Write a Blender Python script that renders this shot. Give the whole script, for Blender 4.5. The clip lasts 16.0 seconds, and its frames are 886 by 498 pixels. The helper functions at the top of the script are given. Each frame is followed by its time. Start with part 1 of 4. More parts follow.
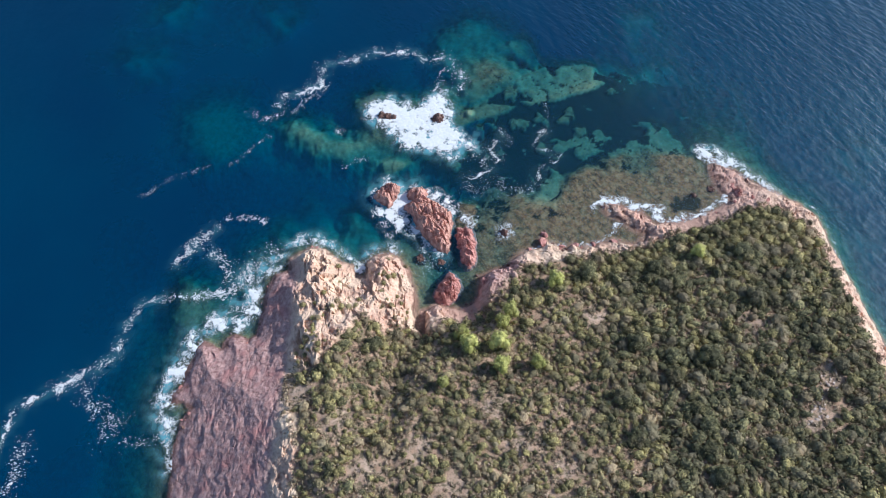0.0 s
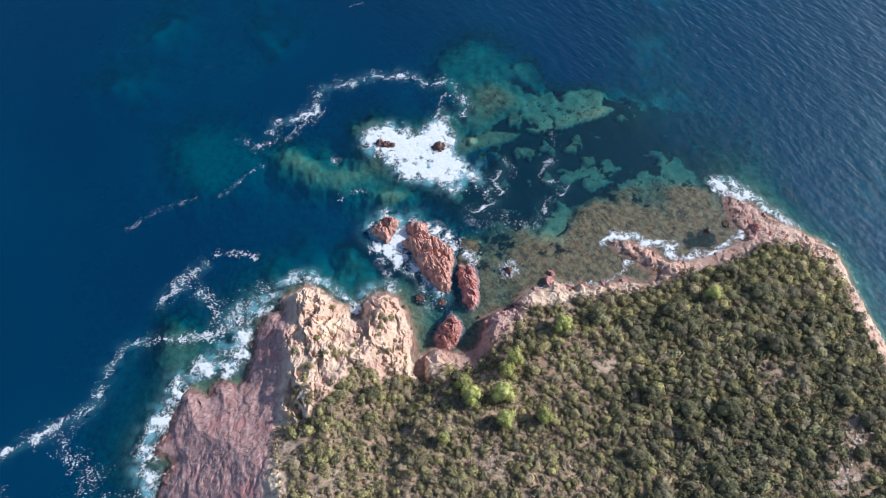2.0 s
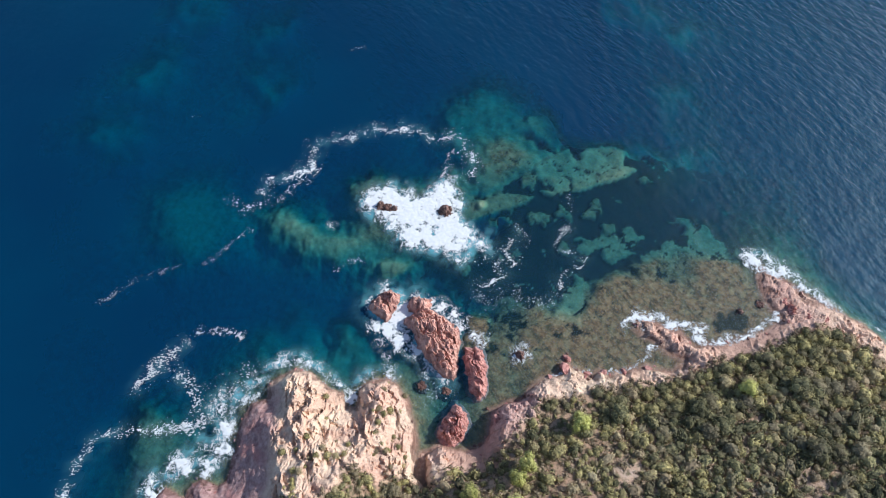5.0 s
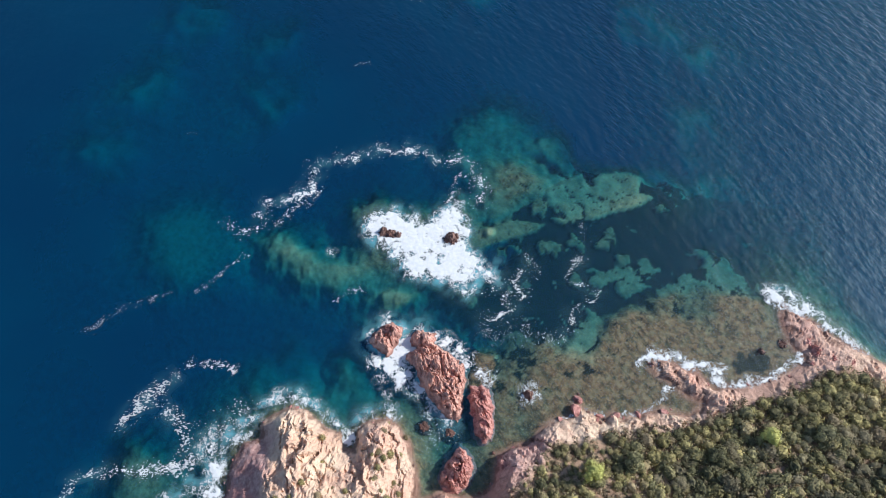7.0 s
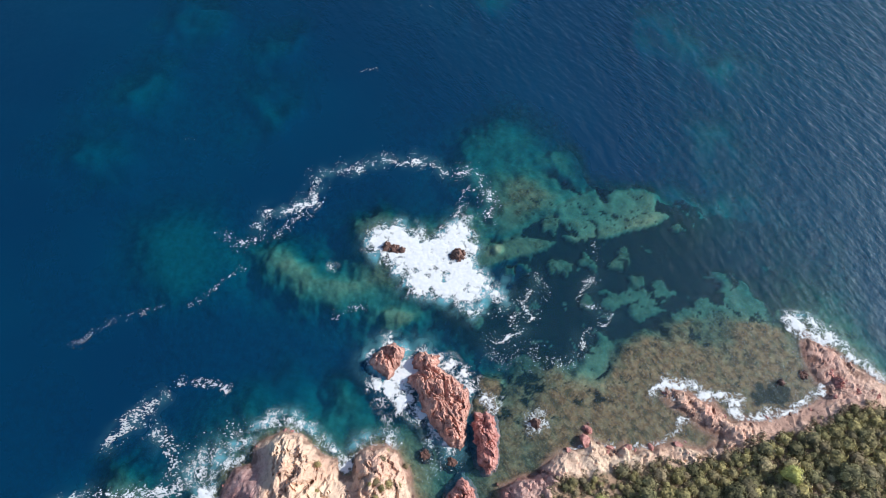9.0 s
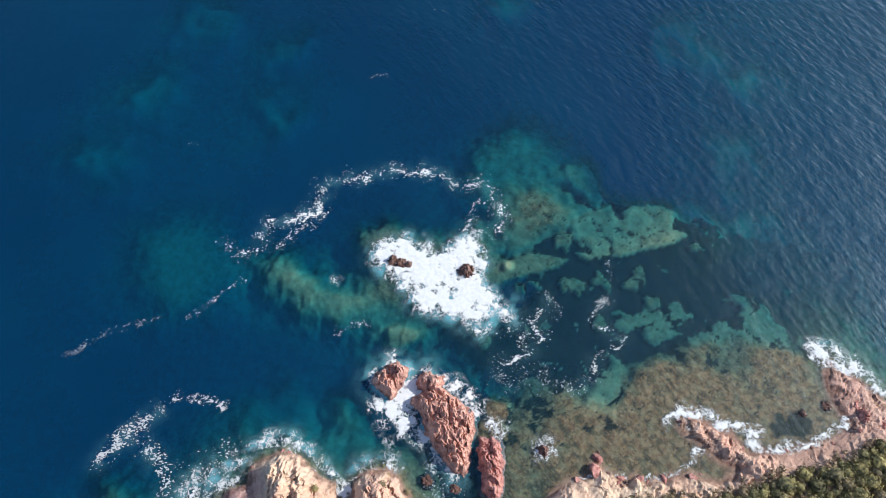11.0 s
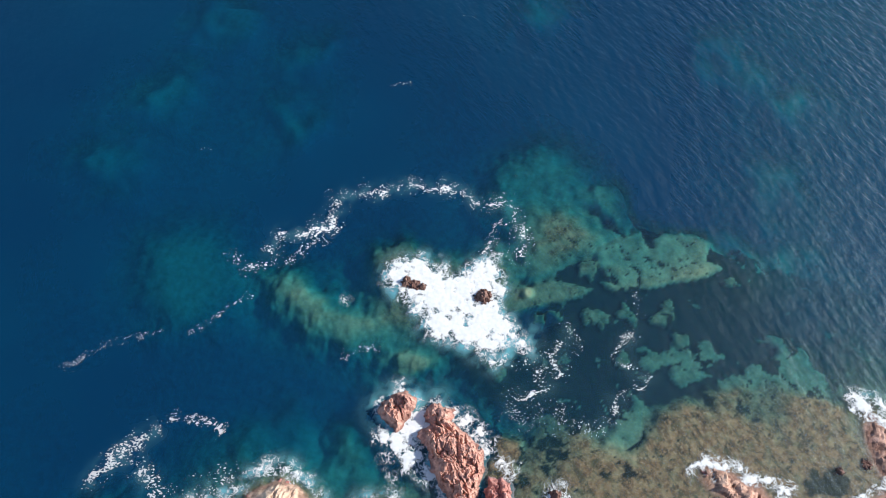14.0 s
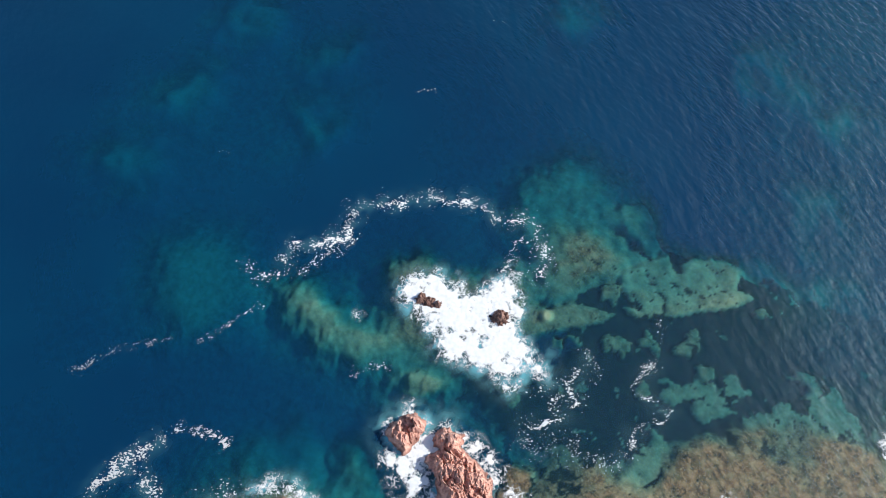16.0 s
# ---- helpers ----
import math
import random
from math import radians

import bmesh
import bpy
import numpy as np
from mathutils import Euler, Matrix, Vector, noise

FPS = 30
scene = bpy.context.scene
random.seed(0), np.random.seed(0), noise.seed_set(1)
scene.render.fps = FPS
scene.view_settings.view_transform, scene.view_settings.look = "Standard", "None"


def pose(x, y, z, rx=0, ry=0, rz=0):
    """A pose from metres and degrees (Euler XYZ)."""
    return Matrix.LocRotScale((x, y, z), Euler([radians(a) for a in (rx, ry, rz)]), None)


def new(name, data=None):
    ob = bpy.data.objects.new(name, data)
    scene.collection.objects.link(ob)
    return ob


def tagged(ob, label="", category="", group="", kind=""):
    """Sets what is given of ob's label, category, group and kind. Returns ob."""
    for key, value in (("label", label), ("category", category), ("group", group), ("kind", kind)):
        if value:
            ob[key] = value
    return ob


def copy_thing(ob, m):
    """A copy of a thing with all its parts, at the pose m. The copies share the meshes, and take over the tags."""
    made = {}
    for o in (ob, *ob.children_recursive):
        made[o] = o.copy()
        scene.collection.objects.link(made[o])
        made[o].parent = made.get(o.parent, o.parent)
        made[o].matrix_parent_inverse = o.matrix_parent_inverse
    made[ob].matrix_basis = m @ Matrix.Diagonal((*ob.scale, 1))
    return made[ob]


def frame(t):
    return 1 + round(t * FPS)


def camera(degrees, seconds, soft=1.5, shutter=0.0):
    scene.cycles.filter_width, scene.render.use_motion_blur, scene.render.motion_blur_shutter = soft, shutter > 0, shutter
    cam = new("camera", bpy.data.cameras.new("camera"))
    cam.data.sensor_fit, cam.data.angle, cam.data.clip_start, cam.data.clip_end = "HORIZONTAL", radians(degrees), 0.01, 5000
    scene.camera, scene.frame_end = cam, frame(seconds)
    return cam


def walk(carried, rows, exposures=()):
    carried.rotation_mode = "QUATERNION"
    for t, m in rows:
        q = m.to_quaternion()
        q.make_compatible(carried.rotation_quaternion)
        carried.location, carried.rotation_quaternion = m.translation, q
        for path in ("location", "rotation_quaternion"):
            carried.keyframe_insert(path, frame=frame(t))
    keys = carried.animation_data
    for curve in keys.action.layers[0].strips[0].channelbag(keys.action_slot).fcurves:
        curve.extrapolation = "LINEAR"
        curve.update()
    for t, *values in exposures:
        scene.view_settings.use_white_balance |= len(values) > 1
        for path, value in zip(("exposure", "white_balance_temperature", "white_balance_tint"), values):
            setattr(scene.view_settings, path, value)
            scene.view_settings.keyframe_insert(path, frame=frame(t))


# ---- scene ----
cam = camera(68.0, 16.0, soft=1.0)
PATH = [
    (0, 0.00, -0.00, 140.00, 24.76, -0.84, -0.01),
    (0.5, 0.02, 2.50, 138.96, 24.70, -0.87, 0.04),
    (1, 0.00, 5.32, 138.10, 24.71, -0.90, 0.08),
    (1.5, -0.07, 8.29, 137.21, 24.71, -0.93, 0.13),
    (2, -0.19, 11.50, 136.20, 24.69, -0.96, 0.20),
    (2.5, -0.34, 14.97, 135.21, 24.68, -0.99, 0.30),
    (3, -0.47, 18.54, 134.27, 24.67, -1.03, 0.42),
    (3.5, -0.62, 22.19, 133.34, 24.67, -1.07, 0.58),
    (4, -0.77, 25.83, 132.48, 24.68, -1.11, 0.74),
    (4.5, -0.98, 29.21, 131.59, 24.67, -1.16, 0.90),
    (5, -1.19, 32.39, 130.59, 24.63, -1.21, 1.07),
    (7.5, -2.71, 42.33, 125.27, 24.75, -1.68, 2.25),
    (8, -2.85, 43.70, 124.12, 24.78, -1.75, 2.57),
    (8.5, -2.96, 45.00, 123.07, 24.82, -1.81, 2.89),
    (9, -3.10, 46.22, 122.08, 24.84, -1.87, 3.24),
    (11.5, -2.91, 52.21, 118.08, 24.79, -1.55, 5.24),
    (12, -2.79, 53.48, 117.30, 24.71, -1.44, 5.74),
    (12.5, -2.62, 54.76, 116.53, 24.62, -1.31, 6.27),
    (13, -2.46, 56.13, 115.85, 24.52, -1.16, 6.84),
    (13.5, -2.28, 57.54, 115.32, 24.37, -0.97, 7.43),
    (14, -2.16, 58.98, 114.85, 24.19, -0.72, 8.07),
    (14.5, -1.96, 60.52, 114.40, 23.97, -0.45, 8.76),
    (15, -1.72, 62.15, 113.96, 23.74, -0.17, 9.53),
    (15.5, -1.55, 63.78, 113.55, 23.50, 0.14, 10.34),
    (16, -1.47, 65.45, 113.07, 23.26, 0.48, 11.18),
]
walk(cam, [(t, pose(x, y, z, rx, ry, rz)) for t, x, y, z, rx, ry, rz in PATH], [(0, -0.06, 5620, 8), (5, -0.05, 5800, 8), (9, 0.0, 6000, 8), (16, 0.16, 6260, 8)])

# ---- light ----
SUN_AZ, SUN_EL = radians(15), radians(34)
world = bpy.data.worlds.new("world")
scene.world = world
world.use_nodes = True
wn = world.node_tree.nodes
sky = wn.new("ShaderNodeTexSky")
sky.sky_type, sky.sun_disc = "NISHITA", False
sky.dust_density, sky.ozone_density = 0.9, 2.0
sky.sun_elevation, sky.sun_rotation = SUN_EL, math.pi / 2 - SUN_AZ
wn["Background"].inputs[1].default_value = 0.125
world.node_tree.links.new(sky.outputs[0], wn["Background"].inputs[0])
to_sun = Vector((math.cos(SUN_AZ) * math.cos(SUN_EL), math.sin(SUN_AZ) * math.cos(SUN_EL), math.sin(SUN_EL)))
sun = new("sun", bpy.data.lights.new("sun", "SUN"))
sun.data.energy, sun.data.angle, sun.data.color = 5.0, radians(0.6), (1.0, 0.95, 0.86)
sun.matrix_world = Matrix.Translation((0, 0, 300)) @ to_sun.to_track_quat("Z", "Y").to_matrix().to_4x4()

# ---- plan: outlines on the water level, metres ----
COAST_WEST = [(-52.1, -0.3), (-52.3, 4.7), (-52.7, 12.0), (-53.1, 18.6), (-52.6, 23.6), (-51.2, 27.3), (-52.2, 28.2), (-55.4, 28.2), (-55.5, 30.4), (-53.5, 31.9), (-53.1, 35.5), (-51.7, 40.2), (-50.3, 42.1), (-47.2, 40.7), (-46.0, 40.5), (-45.4, 42.6), (-43.9, 43.7), (-40.7, 42.7), (-39.0, 43.8), (-38.6, 47.8), (-38.3, 51.8), (-37.7, 55.9), (-36.1, 58.0), (-33.6, 58.7), (-33.5, 61.6), (-31.5, 63.6), (-28.3, 64.9), (-25.6, 64.4), (-22.1, 61.7), (-18.6, 60.2), (-17.6, 57.6), (-16.0, 57.7), (-15.8, 61.0), (-14.0, 62.9), (-10.4, 63.6), (-8.0, 62.0), (-6.0, 58.9), (-4.7, 54.7), (-3.8, 50.6), (-3.9, 45.6)]
COAST_COVE = [(-2.9, 49.0), (0.3, 50.6), (2.8, 50.0), (5.6, 49.5), (8.6, 50.5), (9.9, 53.1), (10.6, 57.3), (13.0, 58.7), (17.3, 60.2), (19.4, 63.1), (22.8, 64.6), (24.8, 64.9), (26.0, 68.6), (27.4, 66.1), (28.9, 65.6), (30.8, 64.2), (32.5, 66.1), (34.8, 64.9), (39.0, 66.4), (43.0, 66.8), (45.0, 66.3), (47.8, 66.3), (51.0, 68.9)]
COAST_EAST = [(49.3, 68.9), (45.8, 71.7), (43.0, 73.4), (41.0, 75.0), (41.0, 76.6), (42.6, 77.6), (46.0, 75.8), (49.8, 74.9), (51.6, 73.2), (53.1, 71.6), (58.6, 72.1), (63.6, 73.4), (67.6, 75.1), (71.2, 77.0), (72.4, 78.6), (70.4, 80.4), (69.2, 83.4), (68.6, 87.4), (69.6, 90.0), (72.0, 88.4), (74.6, 87.0), (77.2, 85.2), (79.4, 83.0), (82.6, 81.7), (85.5, 79.2), (89.9, 76.9), (92.6, 73.8), (93.8, 69.2), (94.4, 63.9), (96.6, 56.7), (98.0, 49.8), (99.9, 43.1), (101.7, 35.5), (104.5, 23.4), (107.0, 11.1), (108.4, 1.7)]
SCRUB_EDGE = [(-25.3, 1.5), (-24.5, 8.6), (-24.9, 16.7), (-26.5, 22.7), (-29.5, 27.8), (-29.1, 32.6), (-23.2, 35.1), (-19.7, 40.0), (-15.4, 45.5), (-10.5, 43.3), (-5.7, 44.7), (-2.7, 42.4), (2.7, 45.6), (7.5, 45.6), (11.3, 48.8), (16.6, 54.0), (21.1, 59.1), (30.1, 60.8), (36.9, 62.5), (46.2, 63.3), (55.0, 67.1), (62.2, 69.6), (72.2, 72.7), (77.7, 76.2), (84.7, 73.1), (89.3, 69.7), (91.1, 64.0), (91.6, 56.3), (91.7, 47.4), (91.8, 40.1), (92.0, 32.8), (92.6, 21.1), (92.6, 8.8)]
ISLET_A = [(-14.9, 79.4), (-14.1, 80.3), (-11.8, 82.0), (-10.2, 82.4), (-8.6, 81.4), (-8.5, 79.3), (-9.6, 77.9), (-10.3, 75.4), (-11.0, 74.9), (-12.3, 76.0), (-14.0, 77.2), (-14.9, 78.3)]
ISLET_B = [(-6.9, 79.4), (-5.6, 81.1), (-3.8, 80.9), (-1.4, 80.3), (-2.0, 78.5), (-0.6, 77.6), (1.5, 76.5), (3.9, 74.4), (4.6, 72.5), (4.2, 69.4), (4.2, 66.0), (3.5, 64.3), (3.1, 63.4), (1.3, 63.7), (-0.9, 65.7), (-2.4, 67.7), (-4.7, 70.6), (-5.2, 72.8), (-7.5, 74.8), (-7.2, 76.2), (-5.3, 77.2), (-6.6, 78.0)]
ISLET_C = [(5.5, 69.9), (7.2, 70.4), (9.0, 69.8), (9.5, 68.0), (9.8, 65.5), (9.8, 62.2), (9.4, 60.1), (7.9, 59.6), (6.3, 61.2), (6.2, 63.7), (5.1, 65.7), (4.9, 67.8)]
SUNK_C = [(6.0, 76.9), (8.4, 77.5), (9.9, 74.2), (10.3, 70.3), (5.5, 70.0), (5.0, 72.6)]
ISLET_D = [(-0.0, 52.7), (1.1, 56.0), (3.5, 58.7), (5.4, 57.3), (6.4, 55.1), (5.1, 52.0), (3.5, 50.7), (0.9, 50.9)]
ROCK_F1 = [(-15.2, 102.6), (-14.0, 103.8), (-12.1, 103.2), (-10.3, 102.9), (-9.5, 101.6), (-10.6, 101.0), (-12.9, 101.2), (-14.6, 101.5)]
ROCK_F2 = [(-0.9, 101.5), (-0.4, 102.9), (1.1, 103.5), (2.4, 102.8), (2.5, 101.0), (1.1, 100.1), (-0.3, 100.4)]
SHELF = [(9.9, 73.8), (11.8, 78.1), (15.4, 80.4), (19.5, 80.9), (23.6, 78.8), (29.8, 79.2), (34.1, 85.0), (41.1, 88.1), (48.6, 91.5), (54.5, 92.5), (61.6, 91.6), (65.7, 88.6), (68.3, 82.1), (71.5, 78.6), (64.2, 72.6), (51.3, 68.0), (37.5, 64.9), (25.4, 64.1), (17.3, 59.8), (10.7, 57.6), (9.8, 66.2)]
SAND_E = [(51.7, 102.6), (55.5, 102.3), (60.1, 100.2), (63.6, 96.1), (66.6, 88.4), (60.4, 83.7), (51.5, 89.1), (44.2, 92.3), (50.7, 96.0), (55.4, 98.3), (53.6, 100.9)]
SAND_M = [(31.2, 97.5), (33.7, 95.1), (36.4, 97.6), (39.8, 96.3), (42.2, 98.7), (45.0, 97.3), (42.3, 92.4), (37.7, 90.6), (35.7, 92.6), (31.9, 92.3)]
SAND_W = [(26.9, 84.2), (29.9, 86.7), (31.4, 85.1), (30.9, 79.6), (28.4, 76.3), (24.7, 77.5)]
SAND_C = [(-13.4, 88.8), (-8.7, 90.3), (-6.4, 88.7), (-6.9, 86.1), (-10.6, 84.9), (-13.3, 85.9)]
REEF_NE = [(0.2, 123.8), (1.8, 130.0), (5.7, 134.5), (9.9, 137.6), (14.6, 136.2), (19.4, 132.6), (20.3, 126.3), (17.7, 123.7), (22.2, 121.8), (26.1, 118.5), (22.1, 116.0), (20.7, 114.5), (16.9, 113.4), (13.8, 111.5), (13.7, 107.6), (7.3, 108.3), (6.4, 115.3)]
REEF_LOBE = [(19.4, 125.8), (20.9, 130.0), (24.5, 131.4), (27.5, 128.4), (27.8, 124.3), (29.5, 121.2), (26.6, 119.3), (23.3, 122.7)]
REEF_SLAB = [(21.0, 114.5), (22.4, 116.1), (25.5, 118.0), (27.0, 119.0), (30.2, 120.6), (31.3, 116.8), (32.8, 116.8), (32.6, 119.4), (36.2, 121.1), (40.0, 121.5), (42.1, 120.9), (44.1, 119.3), (42.5, 117.1), (42.2, 115.9), (44.3, 115.2), (45.9, 114.5), (44.0, 113.2), (41.7, 111.8), (37.7, 110.7), (34.3, 109.2), (30.9, 108.3), (28.1, 107.3), (25.2, 106.7), (22.8, 108.1), (25.1, 108.6), (21.8, 112.4)]
REEF_BROWN = [(9.6, 120.9), (15.0, 121.4), (19.9, 117.8), (18.6, 114.4), (14.0, 112.2), (9.8, 113.2)]
REEF_TAIL = [(3.0, 104.9), (5.2, 106.3), (8.9, 105.4), (13.4, 107.2), (18.7, 107.3), (20.9, 106.5), (19.0, 104.9), (14.0, 102.7), (7.4, 99.6), (4.4, 100.2)]
REEF_W = [(-39.3, 99.8), (-35.0, 101.8), (-30.5, 100.0), (-26.1, 96.6), (-20.6, 95.3), (-16.0, 95.2), (-16.0, 92.0), (-22.2, 90.2), (-28.7, 91.2), (-34.9, 94.7)]
REEF_CORE = [(-20.8, 107.8), (-16.2, 111.0), (-9.3, 108.9), (-2.8, 107.9), (2.8, 112.4), (6.6, 107.5), (5.6, 100.8), (3.4, 95.2), (-4.2, 92.7), (-12.4, 93.1), (-16.9, 95.4)]
REEF_SW = [(-58.9, 56.9), (-55.0, 58.9), (-50.5, 54.5), (-46.0, 49.7), (-45.8, 43.8), (-51.7, 41.8), (-55.9, 45.1), (-59.1, 49.0)]
SHOAL_N = [(-65.9, 103.7), (-59.8, 108.5), (-49.8, 109.3), (-43.6, 100.0), (-47.2, 88.4), (-56.5, 87.6), (-63.2, 93.9)]
SHOAL_ISL = [(-21.6, 73.8), (-18.2, 75.4), (-13.3, 70.9), (-15.0, 66.2), (-19.2, 68.0)]
TEAL = [(-70.6, 138.5), (-43.6, 157.3), (4.7, 175.4), (63.0, 159.7), (57.9, 136.8), (47.8, 115.5), (-64.2, 161.5), (-81.0, 121.1), (-43.3, 137.9), (50.0, 166.0)]
TEAL0 = [(108.0, 92.4), (62.6, 119.0), (104.3, 68.4), (-20.2, 73.5), (-28.1, 70.4), (-17.2, 67.5), (-11.1, 86.3)]
RING = [(-40.3, 105.3), (-39.7, 108.6), (-35.0, 109.9), (-31.3, 111.9), (-30.3, 115.1), (-28.6, 119.0), (-26.6, 119.9), (-23.0, 120.4), (-19.7, 122.2), (-16.8, 123.1), (-12.5, 122.9), (-9.7, 124.3), (-6.5, 123.4), (-3.9, 122.2), (-1.8, 120.9), (2.2, 121.8), (4.3, 119.8), (5.8, 117.4), (7.1, 114.5), (6.6, 111.2)]
RING_HEAD = [(-28.6, 119.0), (-25.4, 122.8)]
RING_IN = [(5.3, 116.7), (2.3, 117.1), (1.2, 114.6), (2.1, 112.9), (0.3, 110.8)]
RING_OUT = [(-47.8, 103.0), (-43.9, 101.1), (-39.1, 103.0), (-34.9, 105.1), (-31.7, 108.9), (-28.4, 112.4)]
CORE = [(-18.0, 104.2), (-16.5, 106.5), (-11.9, 108.0), (-7.4, 106.9), (-5.4, 105.1), (-2.5, 106.5), (0.3, 110.2), (1.6, 111.1), (3.0, 107.5), (4.3, 103.4), (4.2, 100.1), (6.5, 97.4), (10.2, 93.7), (6.5, 92.3), (3.3, 91.2), (-0.7, 92.1), (-4.4, 92.4), (-8.1, 93.3), (-9.4, 94.4), (-10.5, 96.8), (-13.3, 98.9), (-16.8, 100.7)]
WASH = [(-3.3, 92.8), (1.5, 91.1), (4.4, 89.6), (6.7, 91.6), (10.4, 93.0), (9.4, 95.4), (5.0, 97.0)]
CURL = [(17.0, 97.6), (17.4, 95.6), (15.0, 93.2), (14.6, 91.5), (15.9, 89.9), (15.6, 87.9), (13.6, 86.0), (11.2, 84.6), (7.9, 83.6)]
CURL_B = [(8.6, 90.3), (11.3, 90.3), (12.8, 89.3), (11.9, 87.7), (13.1, 86.7)]
DRIFT = [(28.6, 98.2), (26.3, 95.5), (26.7, 92.9), (29.8, 91.5), (31.2, 90.6), (30.2, 89.1), (28.2, 87.2), (25.9, 85.9), (25.3, 83.2), (23.5, 80.4)]
DRIFT_B = [(8.0, 81.3), (11.5, 80.2), (15.8, 81.6), (22.3, 80.0)]
DRIFT_C = [(28.7, 105.2), (29.7, 102.8)]
SWELL = [(-91.1, 13.0), (-88.6, 20.2), (-87.0, 27.0), (-83.0, 29.8), (-79.2, 31.2), (-75.8, 34.2), (-71.4, 36.1), (-68.5, 39.9), (-67.8, 45.6), (-65.5, 49.6), (-60.9, 51.9), (-50.8, 52.4), (-46.5, 53.8)]
SWELL_B = [(-73.9, 31.2), (-71.9, 27.7), (-68.0, 25.9), (-66.0, 24.8), (-68.3, 21.9)]
SWELL_C = [(-83.9, 19.6), (-83.8, 15.2), (-84.9, 10.9)]
SWELL_D = [(-63.9, 20.2), (-56.6, 21.4)]
HOOK = [(-59.6, 60.7), (-56.0, 65.5), (-52.0, 69.5)]
HOOK_B = [(-55.4, 65.5), (-49.5, 61.2), (-46.4, 57.3), (-46.9, 53.4)]
HOOK_C = [(-49.8, 72.5), (-44.8, 72.4), (-40.0, 71.4)]
HOOK_D = [(-48.0, 60.1), (-43.8, 57.3), (-38.1, 64.4)]
CHANNEL_A = [(20.1, 124.9), (23.3, 122.7), (26.6, 119.3)]
CHANNEL_B = [(25.0, 116.9), (27.6, 113.5), (29.5, 111.3), (30.0, 108.6)]
CHANNEL_C = [(21.8, 112.4), (24.0, 110.6), (25.2, 108.6)]
SHELF_HOLES = [(11.6, 77.0), (10.3, 74.2), (14.2, 76.7), (17.4, 75.1), (14.7, 73.2), (24.4, 74.2), (28.0, 74.8), (10.8, 70.6)]
POOL = [(57.7, 77.9), (60.0, 79.3), (63.7, 79.0), (65.5, 77.4), (62.6, 75.5), (59.4, 75.3)]
OLIVE = [(21.1, 100.7), (23.4, 101.2), (27.8, 102.6), (35.4, 104.7), (33.8, 102.9), (46.9, 112.2), (20.2, 110.8), (27.1, 93.8), (10.8, 99.7), (14.7, 100.5), (4.3, 89.3), (-9.2, 87.7), (37.8, 99.4)]
DOTS = [(-70.7, 78.1), (-63.5, 83.7), (-56.1, 86.7)]
DOTS_B = [(-50.8, 88.0), (-46.1, 91.3), (-41.7, 95.9)]
DOTS_C = [(-22.1, 87.1), (-17.5, 89.0)]
SURF_W = [(-53.3, 15.3), (-54.0, 19.7), (-56.9, 25.9), (-57.2, 30.1), (-56.2, 35.5), (-52.5, 39.3), (-52.6, 43.8), (-47.9, 45.5), (-44.7, 49.7), (-41.3, 47.8), (-40.5, 53.1), (-42.5, 57.3), (-39.6, 60.1), (-35.9, 61.9), (-33.0, 65.6), (-28.1, 67.4), (-22.3, 63.8), (-19.2, 61.4), (-16.8, 60.0), (-15.0, 63.9), (-10.4, 64.6), (-7.7, 63.2)]
SURF_J = [(39.2, 76.3), (41.2, 77.8), (45.5, 77.6), (49.0, 76.5), (52.1, 75.8), (53.6, 73.4), (55.8, 72.5), (60.1, 72.7), (64.5, 74.4), (69.3, 77.3), (71.7, 79.0)]
SURF_K = [(67.3, 92.6), (69.5, 93.0), (72.0, 91.4), (73.8, 89.0), (76.7, 87.0), (79.3, 84.2), (81.8, 82.4), (84.3, 80.5)]
SURF_E = [(87.6, 79.0), (92.3, 75.2), (94.7, 68.3), (95.6, 61.0)]
SHORE_R = [(21.9, 64.2), (28.1, 66.1), (32.2, 64.8), (37.4, 66.1), (41.8, 68.4), (44.1, 71.6)]
BARE = [(16.2, 17.9), (24.1, 13.8), (-2.8, 16.8), (34.9, 46.0), (80.1, 32.8), (72.9, 22.8), (-12.9, 13.7), (11.3, 25.6), (-18.0, 23.2), (3.4, 9.8), (-27.3, 27.8), (-24.1, 37.7), (67.7, 43.9)]
PINES = [(16.6, 47.0), (14.6, 44.5), (5.8, 41.8), (7.1, 38.7), (13.4, 39.0), (13.8, 34.0), (21.1, 34.7), (1.9, 30.5), (26.6, 54.6), (60.0, 62.0)]
OAKS = [(56.6, 36.3), (70.2, 50.5), (50.9, 53.5), (50.8, 25.0), (50.0, 58.1), (41.9, 39.6), (82.4, 34.4), (78.1, 50.5), (71.0, 62.8), (48.2, 32.0), (64.5, 18.5), (52.4, 12.4), (37.3, 27.3), (-12.4, 39.3), (-7.9, 42.0), (34.7, 56.5)]
MEADOW = [(-13, 87), (-4, 90), (5, 83), (20, 80), (36, 88), (66, 93), (78, 100), (74, 113), (48, 117), (33, 122), (22, 114), (13, 111), (11, 104), (15, 100), (10, 92), (-2, 91)]
LAND = COAST_WEST + COAST_COVE + COAST_EAST + [(140, -300), (900, -4000), (-900, -4000), (-70, -300)]
SCRUB = SCRUB_EDGE + [(120, -300), (800, -4000), (-800, -4000), (-50, -300)]


